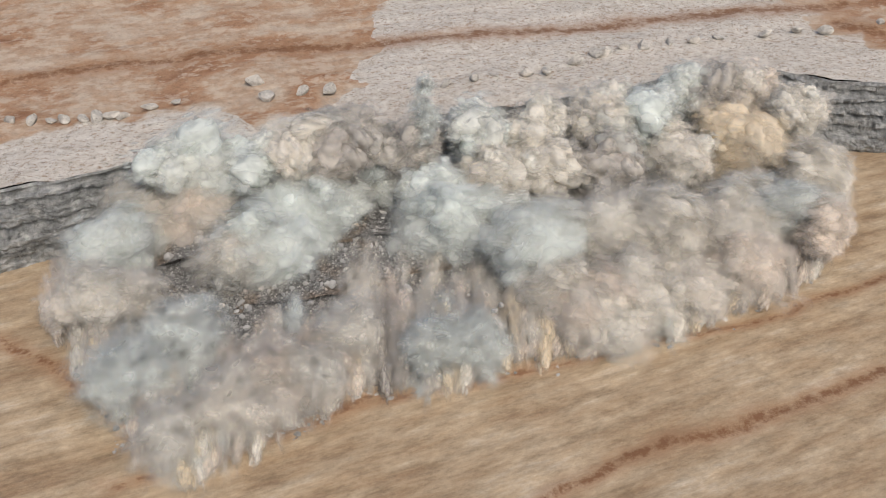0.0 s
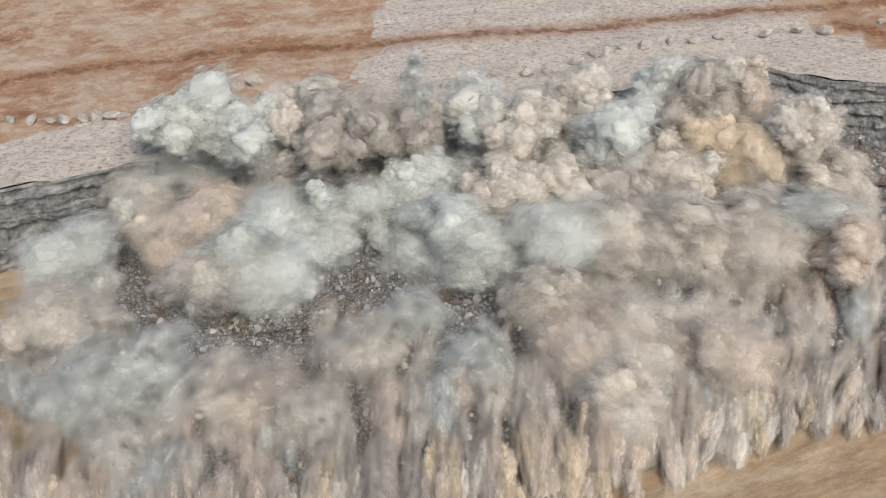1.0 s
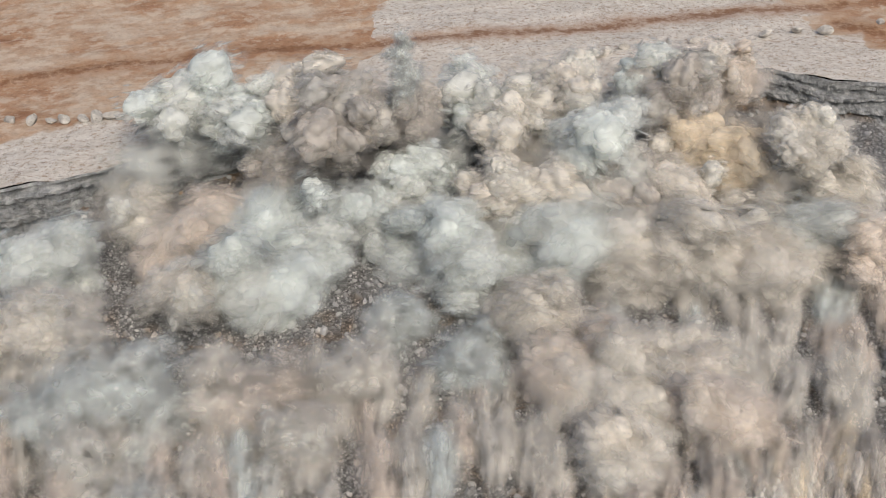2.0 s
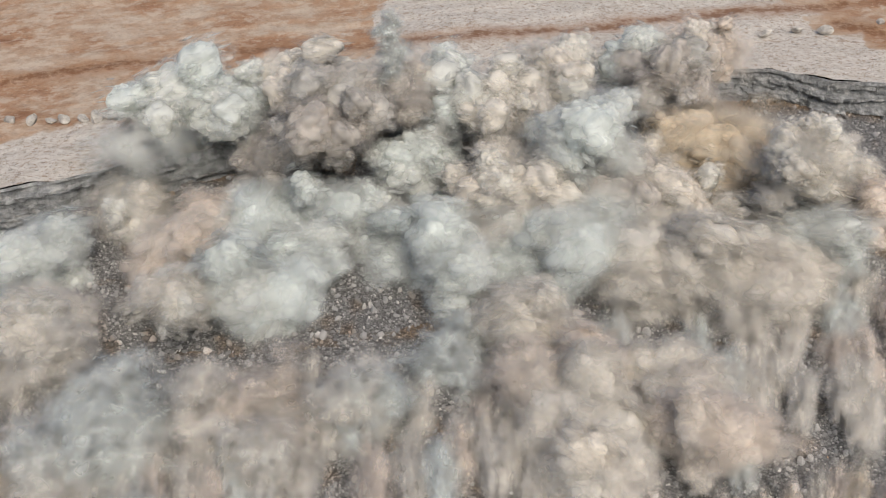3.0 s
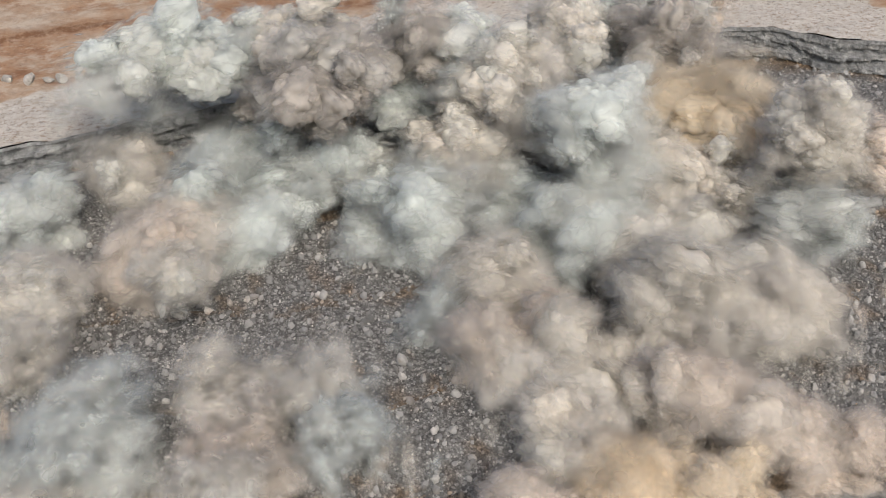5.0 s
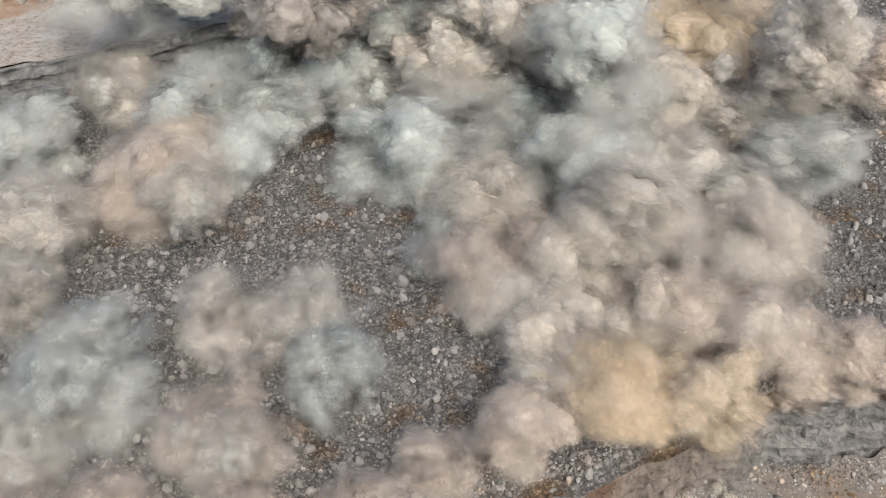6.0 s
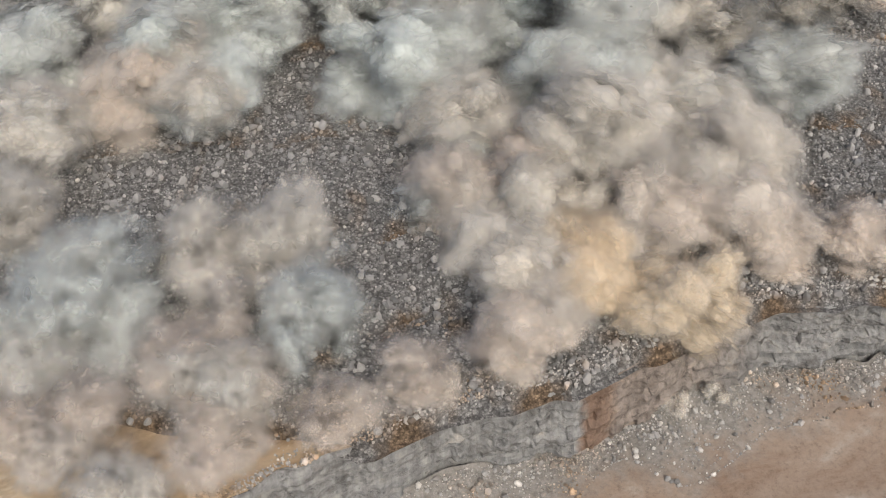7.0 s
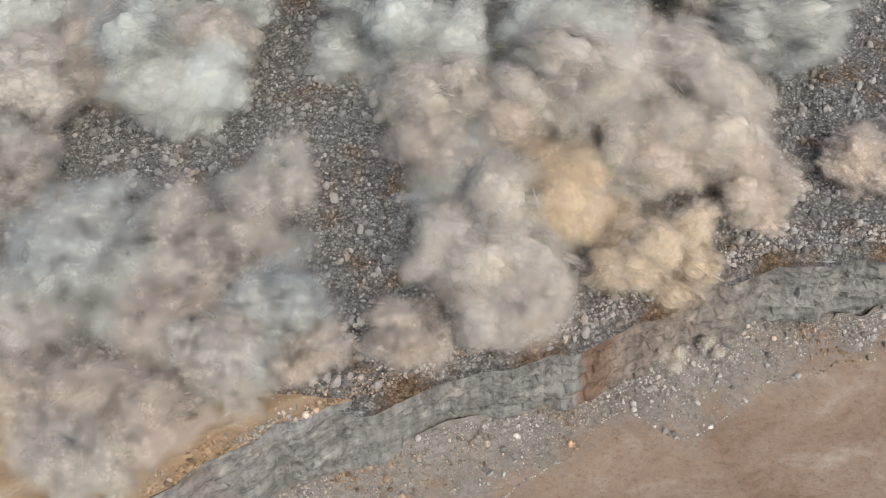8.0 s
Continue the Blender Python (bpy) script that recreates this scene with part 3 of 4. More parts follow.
def ball(cuts):
    bm = bmesh.new()
    bmesh.ops.create_icosphere(bm, subdivisions=cuts, radius=1.0)
    v = np.array([p.co[:] for p in bm.verts])
    f = np.array([[p.index for p in q.verts] for q in bm.faces])
    bm.free()
    return v / np.linalg.norm(v, axis=1)[:, None], f


BALLS = {n: ball(n) for n in (3, 4, 5)}


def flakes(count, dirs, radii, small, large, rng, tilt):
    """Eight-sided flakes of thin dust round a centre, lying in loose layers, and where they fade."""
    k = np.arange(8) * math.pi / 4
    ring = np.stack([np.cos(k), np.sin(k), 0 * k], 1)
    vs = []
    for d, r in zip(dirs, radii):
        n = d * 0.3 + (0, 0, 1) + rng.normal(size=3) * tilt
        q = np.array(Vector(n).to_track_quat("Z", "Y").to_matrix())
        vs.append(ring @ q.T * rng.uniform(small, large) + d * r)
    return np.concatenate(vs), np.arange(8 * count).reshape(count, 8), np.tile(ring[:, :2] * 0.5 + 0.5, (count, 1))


def puff_mesh(seed, core=3, body=0.8, count=90, small=0.16, large=0.40, tilt=0.45, mat=1, spare=0.22):
    """A head of dust: a billowed core, if body is not 0, in a coat of thin flakes; else flakes right through."""
    rng = np.random.default_rng(seed)
    vs, fs, ms = [], [], []

    def radius(d, fine=4):
        r2 = np.random.default_rng(seed + 500)
        r = 0.46 + 0.16 * grain(d * 1.4 + seed, seed)
        for n, a in ((7, 0.40), (26, 0.25), (100, 0.16), (380, 0.09))[:fine]:
            r = r + lumps(d, n, r2, a)
        return r

    if body:
        d, f = BALLS[core]
        vs.append(d * radius(d, 2 if core == 3 else 3)[:, None] * body)
        fs += f.tolist()
        ms += [0] * len(f)
    at = len(vs[0]) if vs else 0
    dirs = rng.normal(size=(count, 3))
    dirs /= np.linalg.norm(dirs, axis=1)[:, None]
    far = rng.uniform(body * 0.8, body + spare, count) if body else rng.uniform(0.05, 1.0, count) ** 0.6
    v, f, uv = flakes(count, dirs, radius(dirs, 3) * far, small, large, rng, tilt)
    vs.append(v)
    fs += (f + at).tolist()
    ms += [mat] * len(f)
    me = mesh_from("puff", np.concatenate(vs), fs, [DENSE, VEIL, WISP])
    me.polygons.foreach_set("material_index", np.array(ms, dtype=np.int32))
    layer = me.uv_layers.new(name="flake")
    full = np.full((len(me.loops), 2), 0.5, dtype=np.float32)
    full[len(me.loops) - len(uv):] = uv
    layer.data.foreach_set("uv", full.ravel())
    return me


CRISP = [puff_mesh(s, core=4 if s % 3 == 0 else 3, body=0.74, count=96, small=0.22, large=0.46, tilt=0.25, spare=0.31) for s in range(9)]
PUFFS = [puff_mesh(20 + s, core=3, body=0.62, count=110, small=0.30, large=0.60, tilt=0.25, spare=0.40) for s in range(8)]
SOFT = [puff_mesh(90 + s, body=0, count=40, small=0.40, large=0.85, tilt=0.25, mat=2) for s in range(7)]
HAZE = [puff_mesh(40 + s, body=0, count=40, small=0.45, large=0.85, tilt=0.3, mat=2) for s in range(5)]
LATE = {0: 0.0, 0.6: 0.1, 1.5: 0.3, 2.6: 0.6, 3.5: 0.8, 4.4: 0.9, 5.5: 1.0, 6.5: 1.0, 8: 1.0}
SPREAD = {0: 0.70, 0.6: 0.84, 1.5: 1.0, 2.6: 1.0, 3.5: 1.14, 4.4: 1.15, 5.5: 1.22, 6.5: 1.25, 8: 1.32}
WORDS = {"white": "pale grey-white", "beige": "beige", "tan": "yellowish tan", "gold": "golden tan", "umber": "dark brown-grey", "rose": "pinkish beige"}
COUNT = [0]


def plume(colour, size, way, heads=11, thin=2):
    """A cloud that drifts as a whole while its heads roll and draw apart."""
    COUNT[0] += 1
    r = random.Random(COUNT[0] * 31)
    crisp, soft = way[0][3] >= 9, way[0][3] < 5 and colour not in ("tan", "gold") and way[2][1] < 6
    if crisp and heads > 5:
        thin, heads, size = thin + 2, 17, size * 1.12
    top = tagged(new("dust_cloud"), f"billowing {WORDS[colour]} dust cloud over the blasted rock", "dust cloud", "dust clouds of the blast")
    MOVES.append((top, [(t, pose(x, y, z)) for t, x, y, z in way]))
    for k in range(heads + thin):
        d = Vector((r.gauss(0, 1), r.gauss(0, 1), r.gauss(0, 0.8))).normalized() * r.uniform(0.3, 0.9) * size
        if k == 0:
            d *= 0.2
        haze = k >= heads
        s = size * (r.uniform(0.6, 0.85) if haze else r.uniform(0.36, 0.66) if crisp else r.uniform(0.5, 0.84))
        ob = new("haze" if haze else "puff", r.choice(HAZE if haze else CRISP if crisp else SOFT if soft else PUFFS))
        tagged(ob, kind="stuff").parent = top
        ob.scale = (s * r.uniform(0.75, 1.3), s * r.uniform(0.75, 1.3), s * r.uniform(0.75, 1.15))
        c = DUST[colour]
        g = r.uniform(0.9, 1.06)
        other = DUST[r.choice(["white", "beige", "rose", "umber"])]
        m = r.uniform(0, 0.12 if colour in ("tan", "gold") else 0.35)
        ob.color = (*[min(0.85, g * (a * (1 - m) + b * m)) for a, b in zip(c, other)], 1)
        a0, a1 = r.uniform(0, 360), r.uniform(-22, 22)
        tip = r.uniform(-20, 20)
        if haze:
            d = d * 1.1 + Vector((0, -0.1, 0.1)) * size
        sink = Vector((0, 0, -1.1 * size if haze and way[0][3] > 0 else 0))
        MOVES.append((ob, [(t, pose(*(d * SPREAD[t] + sink * (1 - LATE[t])), tip + a1 * 0.8 * t / 8, 10, a0 + a1 * t / 8)) for t, *_ in way]))


plume("white", 6.5, [(0, -36.4, 124.7, 13.0), (0.6, -36.4, 128.8, 15.0), (1.5, -36.4, 132.9, 17.0), (3.5, -38.6, 130.3, 20.0), (5.5, -40.1, 126.8, 22.0), (8, -43.6, 127.3, 23.5)])
plume("white", 5.0, [(0, -27.7, 125.5, 13.0), (0.6, -27.9, 128.3, 15.0), (1.5, -28.2, 131.0, 17.0), (3.5, -31.5, 133.2, 20.0), (5.5, -30.3, 130.5, 22.0), (8, -33.8, 131.0, 23.5)])
plume("beige", 6.4, [(0, -20.9, 129.0, 13.0), (0.6, -20.7, 131.9, 15.0), (1.5, -20.4, 134.8, 17.0), (3.5, -20.9, 137.3, 20.0), (5.5, -20.8, 130.5, 22.0), (8, -24.3, 131.0, 23.5)])
plume("umber", 6.1, [(0, -14.4, 129.9, 13.0), (0.6, -14.4, 128.6, 15.0), (1.5, -14.4, 127.3, 17.0), (3.5, -15.5, 124.8, 20.0), (5.5, -15.7, 118.2, 22.0), (8, -19.2, 118.7, 23.5)])
plume("umber", 4.5, [(0, -4.9, 131.7, 13.0), (0.6, -5.1, 131.3, 15.0), (1.5, -5.2, 131.0, 17.0), (3.5, -7.0, 135.2, 20.0), (5.5, -3.5, 130.5, 22.0), (8, -7.0, 131.0, 23.5)])
plume("white", 5.6, [(0, 5.6, 135.4, 13.0), (0.6, 5.6, 136.1, 15.0), (1.5, 5.6, 136.8, 17.0), (3.5, 1.3, 137.3, 20.0), (5.5, 5.2, 128.6, 22.0), (8, 1.7, 129.1, 23.5)])
plume("beige", 5.3, [(0, 14.3, 137.4, 13.0), (0.6, 12.7, 133.3, 15.0), (1.5, 11.0, 129.2, 17.0), (3.5, 7.9, 134.2, 20.0), (5.5, 8.7, 121.5, 22.0), (8, 5.2, 122.0, 23.5)])
plume("beige", 5.7, [(0, 23.4, 141.3, 13.0), (0.6, 20.5, 140.1, 15.0), (1.5, 17.6, 138.8, 17.0), (3.5, 15.1, 141.5, 20.0), (5.5, 15.7, 133.4, 22.0), (8, 12.2, 133.9, 23.5)])
plume("white", 6.1, [(0, 30.6, 142.4, 13.0), (0.6, 26.3, 134.4, 15.0), (1.5, 22.0, 126.4, 17.0), (3.5, 18.1, 122.1, 20.0), (5.5, 17.6, 111.2, 22.0), (8, 14.1, 111.7, 23.5)])
plume("white", 5.0, [(0, 38.3, 149.9, 13.0), (0.6, 35.1, 145.9, 15.0), (1.5, 31.9, 142.0, 17.0), (3.5, 27.8, 145.9, 20.0), (5.5, 26.5, 141.6, 22.0), (8, 23.0, 142.1, 23.5)])
plume("umber", 5.8, [(0, 44.8, 149.9, 13.0), (0.6, 41.2, 144.9, 15.0), (1.5, 37.6, 139.9, 17.0), (3.5, 34.1, 141.5, 20.0), (5.5, 33.0, 135.4, 22.0), (8, 29.5, 135.9, 23.5)])
plume("rose", 5.2, [(0, 51.5, 151.0, 13.0), (0.6, 48.8, 148.7, 15.0), (1.5, 46.0, 146.3, 17.0), (3.5, 42.0, 154.3, 20.0), (5.5, 39.3, 150.5, 22.0), (8, 35.8, 151.0, 23.5)])
plume("beige", 5.2, [(0, 56.1, 144.4, 13.0), (0.6, 53.7, 136.3, 15.0), (1.5, 51.3, 128.2, 17.0), (3.5, 47.3, 114.7, 20.0), (5.5, 45.8, 110.4, 22.0), (8, 41.3, 105.5, 24.0)])
plume("tan", 7.0, [(0, 47.0, 141.5, 9.0), (0.6, 44.6, 136.7, 10.0), (1.5, 42.2, 131.9, 11.0), (3.5, 38.7, 130.0, 12.0), (5.5, 34.1, 124.2, 13.0), (8, 30.6, 124.7, 14.5)])
plume("beige", 5.9, [(0, 36.4, 137.6, 9.0), (0.6, 34.7, 131.7, 10.0), (1.5, 33.0, 125.8, 11.0), (3.5, 30.5, 121.5, 12.0), (5.5, 30.3, 116.3, 13.0), (8, 26.8, 116.8, 14.5)])
plume("umber", 5.7, [(0, 25.4, 133.9, 9.0), (0.6, 25.0, 129.0, 10.0), (1.5, 24.6, 124.1, 11.0), (3.5, 23.9, 122.3, 12.0), (5.5, 20.0, 121.7, 13.0), (8, 16.5, 122.2, 14.5)])
plume("beige", 5.5, [(0, 15.7, 131.2, 9.0), (0.6, 15.4, 125.7, 10.0), (1.5, 15.0, 120.1, 11.0), (3.5, 11.4, 119.1, 12.0), (5.5, 6.8, 125.0, 13.0), (8, 3.3, 125.5, 14.5)])
plume("beige", 5.5, [(0, 7.2, 129.5, 9.0), (0.6, 7.5, 124.4, 10.0), (1.5, 7.9, 119.3, 11.0), (3.5, 5.2, 120.7, 12.0), (5.5, 0.5, 119.4, 13.0), (8, -3.0, 119.9, 14.5)])
plume("white", 5.7, [(0, -1.1, 126.0, 9.0), (0.6, -2.0, 125.9, 10.0), (1.5, -2.8, 125.8, 11.0), (3.5, -4.1, 130.9, 12.0), (5.5, -5.7, 132.8, 13.0), (8, -9.2, 133.3, 14.5)])
plume("umber", 5.0, [(0, -24.0, 131.2, 9.0), (0.6, -24.1, 129.4, 10.0), (1.5, -24.1, 127.5, 11.0), (3.5, -25.9, 129.1, 12.0), (5.5, -24.9, 130.1, 13.0), (8, -28.4, 130.6, 14.5)])
plume("beige", 5.9, [(0, -42.8, 122.2, 7.0), (0.6, -42.6, 121.8, 7.5), (1.5, -42.4, 121.3, 8.0), (3.5, -43.2, 121.3, 8.0), (5.5, -43.0, 119.4, 9.0), (8, -46.5, 119.9, 10.5)])
plume("rose", 6.3, [(0, -36.1, 123.0, 7.0), (0.6, -34.8, 118.4, 7.5), (1.5, -33.6, 113.8, 8.0), (3.5, -34.6, 109.6, 8.0), (5.5, -35.5, 100.4, 9.0), (8, -38.6, 100.8, 9.0)])
plume("white", 7.1, [(0, -19.8, 123.0, 7.0), (0.6, -20.2, 119.9, 7.5), (1.5, -20.6, 116.7, 8.0), (3.5, -24.0, 119.0, 8.0), (5.5, -27.9, 120.1, 9.0), (8, -31.7, 104.4, 9.0)])
plume("white", 6.3, [(0, -24.9, 114.0, 7.0), (0.6, -24.6, 109.8, 7.5), (1.5, -24.3, 105.7, 8.0), (3.5, -24.6, 103.1, 8.0), (5.5, -30.6, 109.3, 9.0), (8, -32.5, 94.1, 9.0)])
plume("beige", 4.4, [(0, -29.0, 111.2, 7.0), (0.6, -30.7, 107.1, 7.5), (1.5, -32.4, 103.1, 8.0), (3.5, -34.4, 99.5, 8.0), (5.5, -32.8, 95.7, 9.0), (8, -28.8, 99.7, 9.0)])
plume("white", 4.5, [(0, -15.1, 124.6, 7.0), (0.6, -15.8, 117.8, 7.5), (1.5, -16.5, 111.0, 8.0), (3.5, -17.7, 108.3, 8.0), (5.5, -20.2, 114.9, 9.0), (8, -26.3, 105.6, 9.0)])
plume("white", 5.1, [(0, -8.0, 131.3, 7.0), (0.6, -8.1, 124.0, 7.5), (1.5, -8.1, 116.7, 8.0), (3.5, -10.4, 116.7, 8.0), (5.5, -11.2, 117.9, 9.0), (8, -14.7, 118.4, 10.5)])
plume("white", 6.5, [(0, 1.3, 120.6, 7.0), (0.6, 1.3, 117.2, 7.5), (1.5, 1.2, 113.8, 8.0), (3.5, -1.8, 112.4, 8.0), (5.5, -3.6, 106.7, 9.0), (8, -5.1, 102.0, 9.0)])
plume("white", 4.4, [(0, 5.3, 121.4, 7.0), (0.6, 4.3, 114.2, 7.5), (1.5, 3.4, 107.0, 8.0), (3.5, 1.2, 104.4, 8.0), (5.5, 0.5, 114.9, 9.0), (8, 0.4, 96.3, 9.0)])
plume("white", 6.9, [(0, 13.5, 114.0, 7.0), (0.6, 15.4, 113.9, 7.5), (1.5, 17.3, 113.8, 8.0), (3.5, 19.2, 111.0, 8.0), (5.5, 19.9, 105.4, 9.0), (8, 17.4, 99.7, 9.0)])
plume("beige", 7.0, [(0, 23.4, 118.4, 7.0), (0.6, 24.2, 116.1, 7.5), (1.5, 24.9, 113.8, 8.0), (3.5, 27.0, 108.3, 8.0), (5.5, 25.6, 100.4, 9.0), (8, 21.8, 92.0, 9.0)])
plume("beige", 6.6, [(0, 31.3, 118.4, 7.0), (0.6, 32.2, 115.4, 7.5), (1.5, 33.1, 112.4, 8.0), (3.5, 34.3, 104.4, 8.0), (5.5, 23.9, 90.2, 9.0), (8, 13.9, 89.9, 9.0)])
plume("beige", 6.8, [(0, 40.3, 119.9, 7.0), (0.6, 41.3, 116.1, 7.5), (1.5, 42.2, 112.4, 8.0), (3.5, 40.4, 103.1, 8.0), (5.5, 34.7, 89.2, 9.0), (8, 26.4, 87.9, 9.0)])
plume("white", 5.4, [(0, 50.0, 123.0, 7.0), (0.6, 51.0, 119.9, 7.5), (1.5, 51.9, 116.7, 8.0), (3.5, 50.5, 112.4, 8.0), (5.5, 46.6, 105.4, 9.0), (8, 41.4, 100.8, 9.0)])
plume("beige", 5.3, [(0, 56.4, 133.1, 7.0), (0.6, 56.9, 129.6, 7.5), (1.5, 57.3, 126.1, 8.0), (3.5, 57.6, 124.5, 8.0), (5.5, 51.9, 120.9, 9.0), (8, 48.9, 123.0, 9.0)])
plume("rose", 4.4, [(0, 53.0, 118.4, 7.0), (0.6, 53.6, 114.0, 7.5), (1.5, 54.1, 109.6, 8.0), (3.5, 61.1, 122.9, 8.0), (5.5, 61.7, 124.1, 9.0), (8, 58.2, 124.6, 10.5)])
plume("white", 5.5, [(0, -44.9, 112.6, 7.0), (0.6, -47.5, 109.8, 7.5), (1.5, -50.1, 107.0, 8.0), (3.5, -53.5, 108.3, 8.0), (5.5, -54.1, 106.7, 9.0), (8, -50.2, 103.2, 9.0)])
plume("beige", 5.1, [(0, -44.4, 102.1, 7.0), (0.6, -46.3, 98.5, 7.5), (1.5, -48.2, 94.9, 8.0), (3.5, -49.5, 94.9, 8.0), (5.5, -48.9, 91.3, 9.0), (8, -48.4, 92.0, 9.0)])
plume("beige", 5.1, [(0, -39.3, 105.0, 4.0), (0.6, -40.9, 99.4, 4.2), (1.5, -42.5, 93.9, 4.5), (3.5, -45.6, 91.1, 5.0), (5.5, -46.5, 83.0, 5.0), (8, -46.3, 80.1, 5.0)])
plume("white", 5.4, [(0, -31.6, 96.7, 4.0), (0.6, -32.4, 91.7, 4.2), (1.5, -33.2, 86.7, 4.5), (3.5, -35.7, 79.7, 5.0), (5.5, -35.2, 71.8, 5.0), (8, -34.1, 67.6, 5.0)])
plume("white", 5.5, [(0, -37.3, 89.3, 4.0), (0.6, -39.8, 87.0, 4.2), (1.5, -42.3, 84.8, 4.5), (3.5, -38.4, 74.6, 5.0), (5.5, -40.0, 68.6, 5.0), (8, -40.0, 66.1, 5.0)])
plume("beige", 4.5, [(0, -30.0, 80.7, 4.0), (0.6, -33.1, 78.7, 4.2), (1.5, -36.2, 76.8, 4.5), (3.5, -41.5, 71.4, 5.0), (5.5, -40.4, 61.5, 5.0), (8, -41.3, 61.0, 5.0)])
plume("beige", 5.3, [(0, -22.7, 85.3, 4.0), (0.6, -23.1, 86.0, 4.2), (1.5, -23.5, 86.7, 4.5), (3.5, -24.3, 80.5, 5.0), (5.5, -22.3, 78.5, 5.0), (8, -24.0, 69.2, 5.0)])
plume("rose", 4.6, [(0, -19.6, 90.3, 4.0), (0.6, -19.2, 87.5, 4.2), (1.5, -18.7, 84.8, 4.5), (3.5, -19.4, 85.2, 5.0), (5.5, -20.3, 66.4, 5.0), (8, -23.8, 61.0, 5.0)])
plume("beige", 4.4, [(0, -14.9, 90.3, 4.0), (0.6, -14.7, 85.2, 4.2), (1.5, -14.4, 80.2, 4.5), (3.5, -20.1, 73.8, 5.0), (5.5, -20.7, 62.2, 5.0), (8, -20.3, 55.5, 5.0)])
plume("beige", 4.4, [(0, -10.8, 97.8, 4.0), (0.6, -9.9, 94.3, 4.2), (1.5, -8.9, 90.7, 4.5), (3.5, -10.2, 81.4, 5.0), (5.5, -13.7, 78.5, 5.0), (8, -17.3, 76.6, 5.0)])
plume("white", 4.3, [(0, -1.0, 94.5, 4.0), (0.6, -2.4, 97.6, 4.2), (1.5, -3.9, 100.7, 4.5), (3.5, -8.6, 77.1, 5.0), (5.5, -10.1, 71.8, 5.0), (8, -15.4, 59.6, 5.0)])
plume("white", 4.4, [(0, 3.9, 96.7, 4.0), (0.6, 3.8, 94.2, 4.2), (1.5, 3.8, 91.7, 4.5), (3.5, 0.4, 92.2, 5.0), (5.5, 0.4, 92.0, 5.0), (8, 2.2, 77.5, 5.0)])
plume("beige", 5.8, [(0, 16.0, 106.3, 4.0), (0.6, 15.0, 103.5, 4.3), (1.5, 14.0, 100.7, 4.5), (3.5, 10.1, 96.6, 5.0), (5.5, 6.7, 97.6, 5.0), (8, 1.1, 89.8, 5.0)])
plume("rose", 5.8, [(0, 19.3, 103.2, 4.0), (0.6, 18.3, 97.5, 4.2), (1.5, 17.2, 91.7, 4.5), (3.5, 11.4, 87.1, 5.0), (5.5, 7.5, 85.9, 5.0), (8, 2.9, 82.0, 5.0)])
plume("beige", 5.4, [(0, 24.9, 106.3, 4.0), (0.6, 23.2, 98.0, 4.3), (1.5, 21.5, 89.7, 4.5), (3.5, 14.0, 81.4, 5.0), (5.5, 12.3, 82.1, 5.0), (8, 5.0, 69.2, 5.0)])
plume("beige", 5.3, [(0, 32.9, 108.9, 4.0), (0.6, 31.7, 101.9, 4.2), (1.5, 30.6, 95.0, 4.5), (3.5, 25.6, 87.1, 5.0), (5.5, 23.0, 82.1, 5.0), (8, 12.6, 77.5, 5.0)])
plume("rose", 5.0, [(0, 40.7, 112.9, 4.0), (0.6, 35.6, 99.3, 4.2), (1.5, 30.6, 85.7, 4.5), (3.5, 27.7, 78.8, 5.0), (5.5, 24.9, 78.5, 5.0), (8, 21.0, 81.1, 5.0)])
plume("beige", 4.5, [(0, 22.7, 101.3, 4.0), (0.6, 21.7, 90.8, 4.2), (1.5, 20.7, 80.2, 4.5), (3.5, 15.5, 73.8, 5.0), (5.5, 12.8, 74.2, 5.0), (8, 6.5, 63.8, 5.0)])
plume("gold", 4.7, [(0, 18.8, 66.4, -10.4), (2.6, 18.8, 66.4, -10.4), (4.4, 19.3, 67.2, -0.7), (5.5, 18.8, 66.4, 5.0), (6.5, 16.6, 70.1, 5.0), (8, 13.7, 75.7, 5.0)])
plume("tan", 4.5, [(0, 26.5, 67.1, -9.8), (2.6, 26.5, 67.1, -9.8), (4.4, 27.0, 67.9, -0.4), (5.5, 26.5, 67.1, 5.0), (6.5, 25.6, 68.6, 5.0), (8, 22.0, 68.4, 5.0)])
plume("rose", 4.2, [(0, 32.4, 74.2, -9.2), (2.6, 32.4, 74.2, -9.2), (4.4, 32.9, 75.0, -0.0), (5.5, 32.4, 74.2, 5.0), (6.5, 32.9, 77.7, 5.0), (8, 30.7, 82.9, 5.0)])
plume("rose", 3.6, [(0, 38.1, 72.7, -7.8), (2.6, 38.1, 72.7, -7.8), (4.4, 38.6, 73.5, -0.3), (5.5, 38.1, 72.7, 4.0), (6.5, 37.0, 76.1, 4.0), (8, 33.6, 77.6, 4.0)])
plume("rose", 3.3, [(0, 44.3, 71.9, -7.2), (2.6, 44.3, 71.9, -7.2), (4.4, 44.8, 72.7, 0.1), (5.5, 44.3, 71.9, 4.0), (6.5, 45.0, 74.3, 4.0), (8, 47.0, 81.2, 4.0)])
plume("rose", 3.7, [(0, 7.5, 63.7, -8.1), (2.6, 7.5, 63.7, -8.1), (4.4, 8.0, 64.5, -0.4), (5.5, 7.5, 63.7, 4.0), (6.5, 8.1, 63.4, 4.0), (8, 5.4, 64.7, 4.0)])
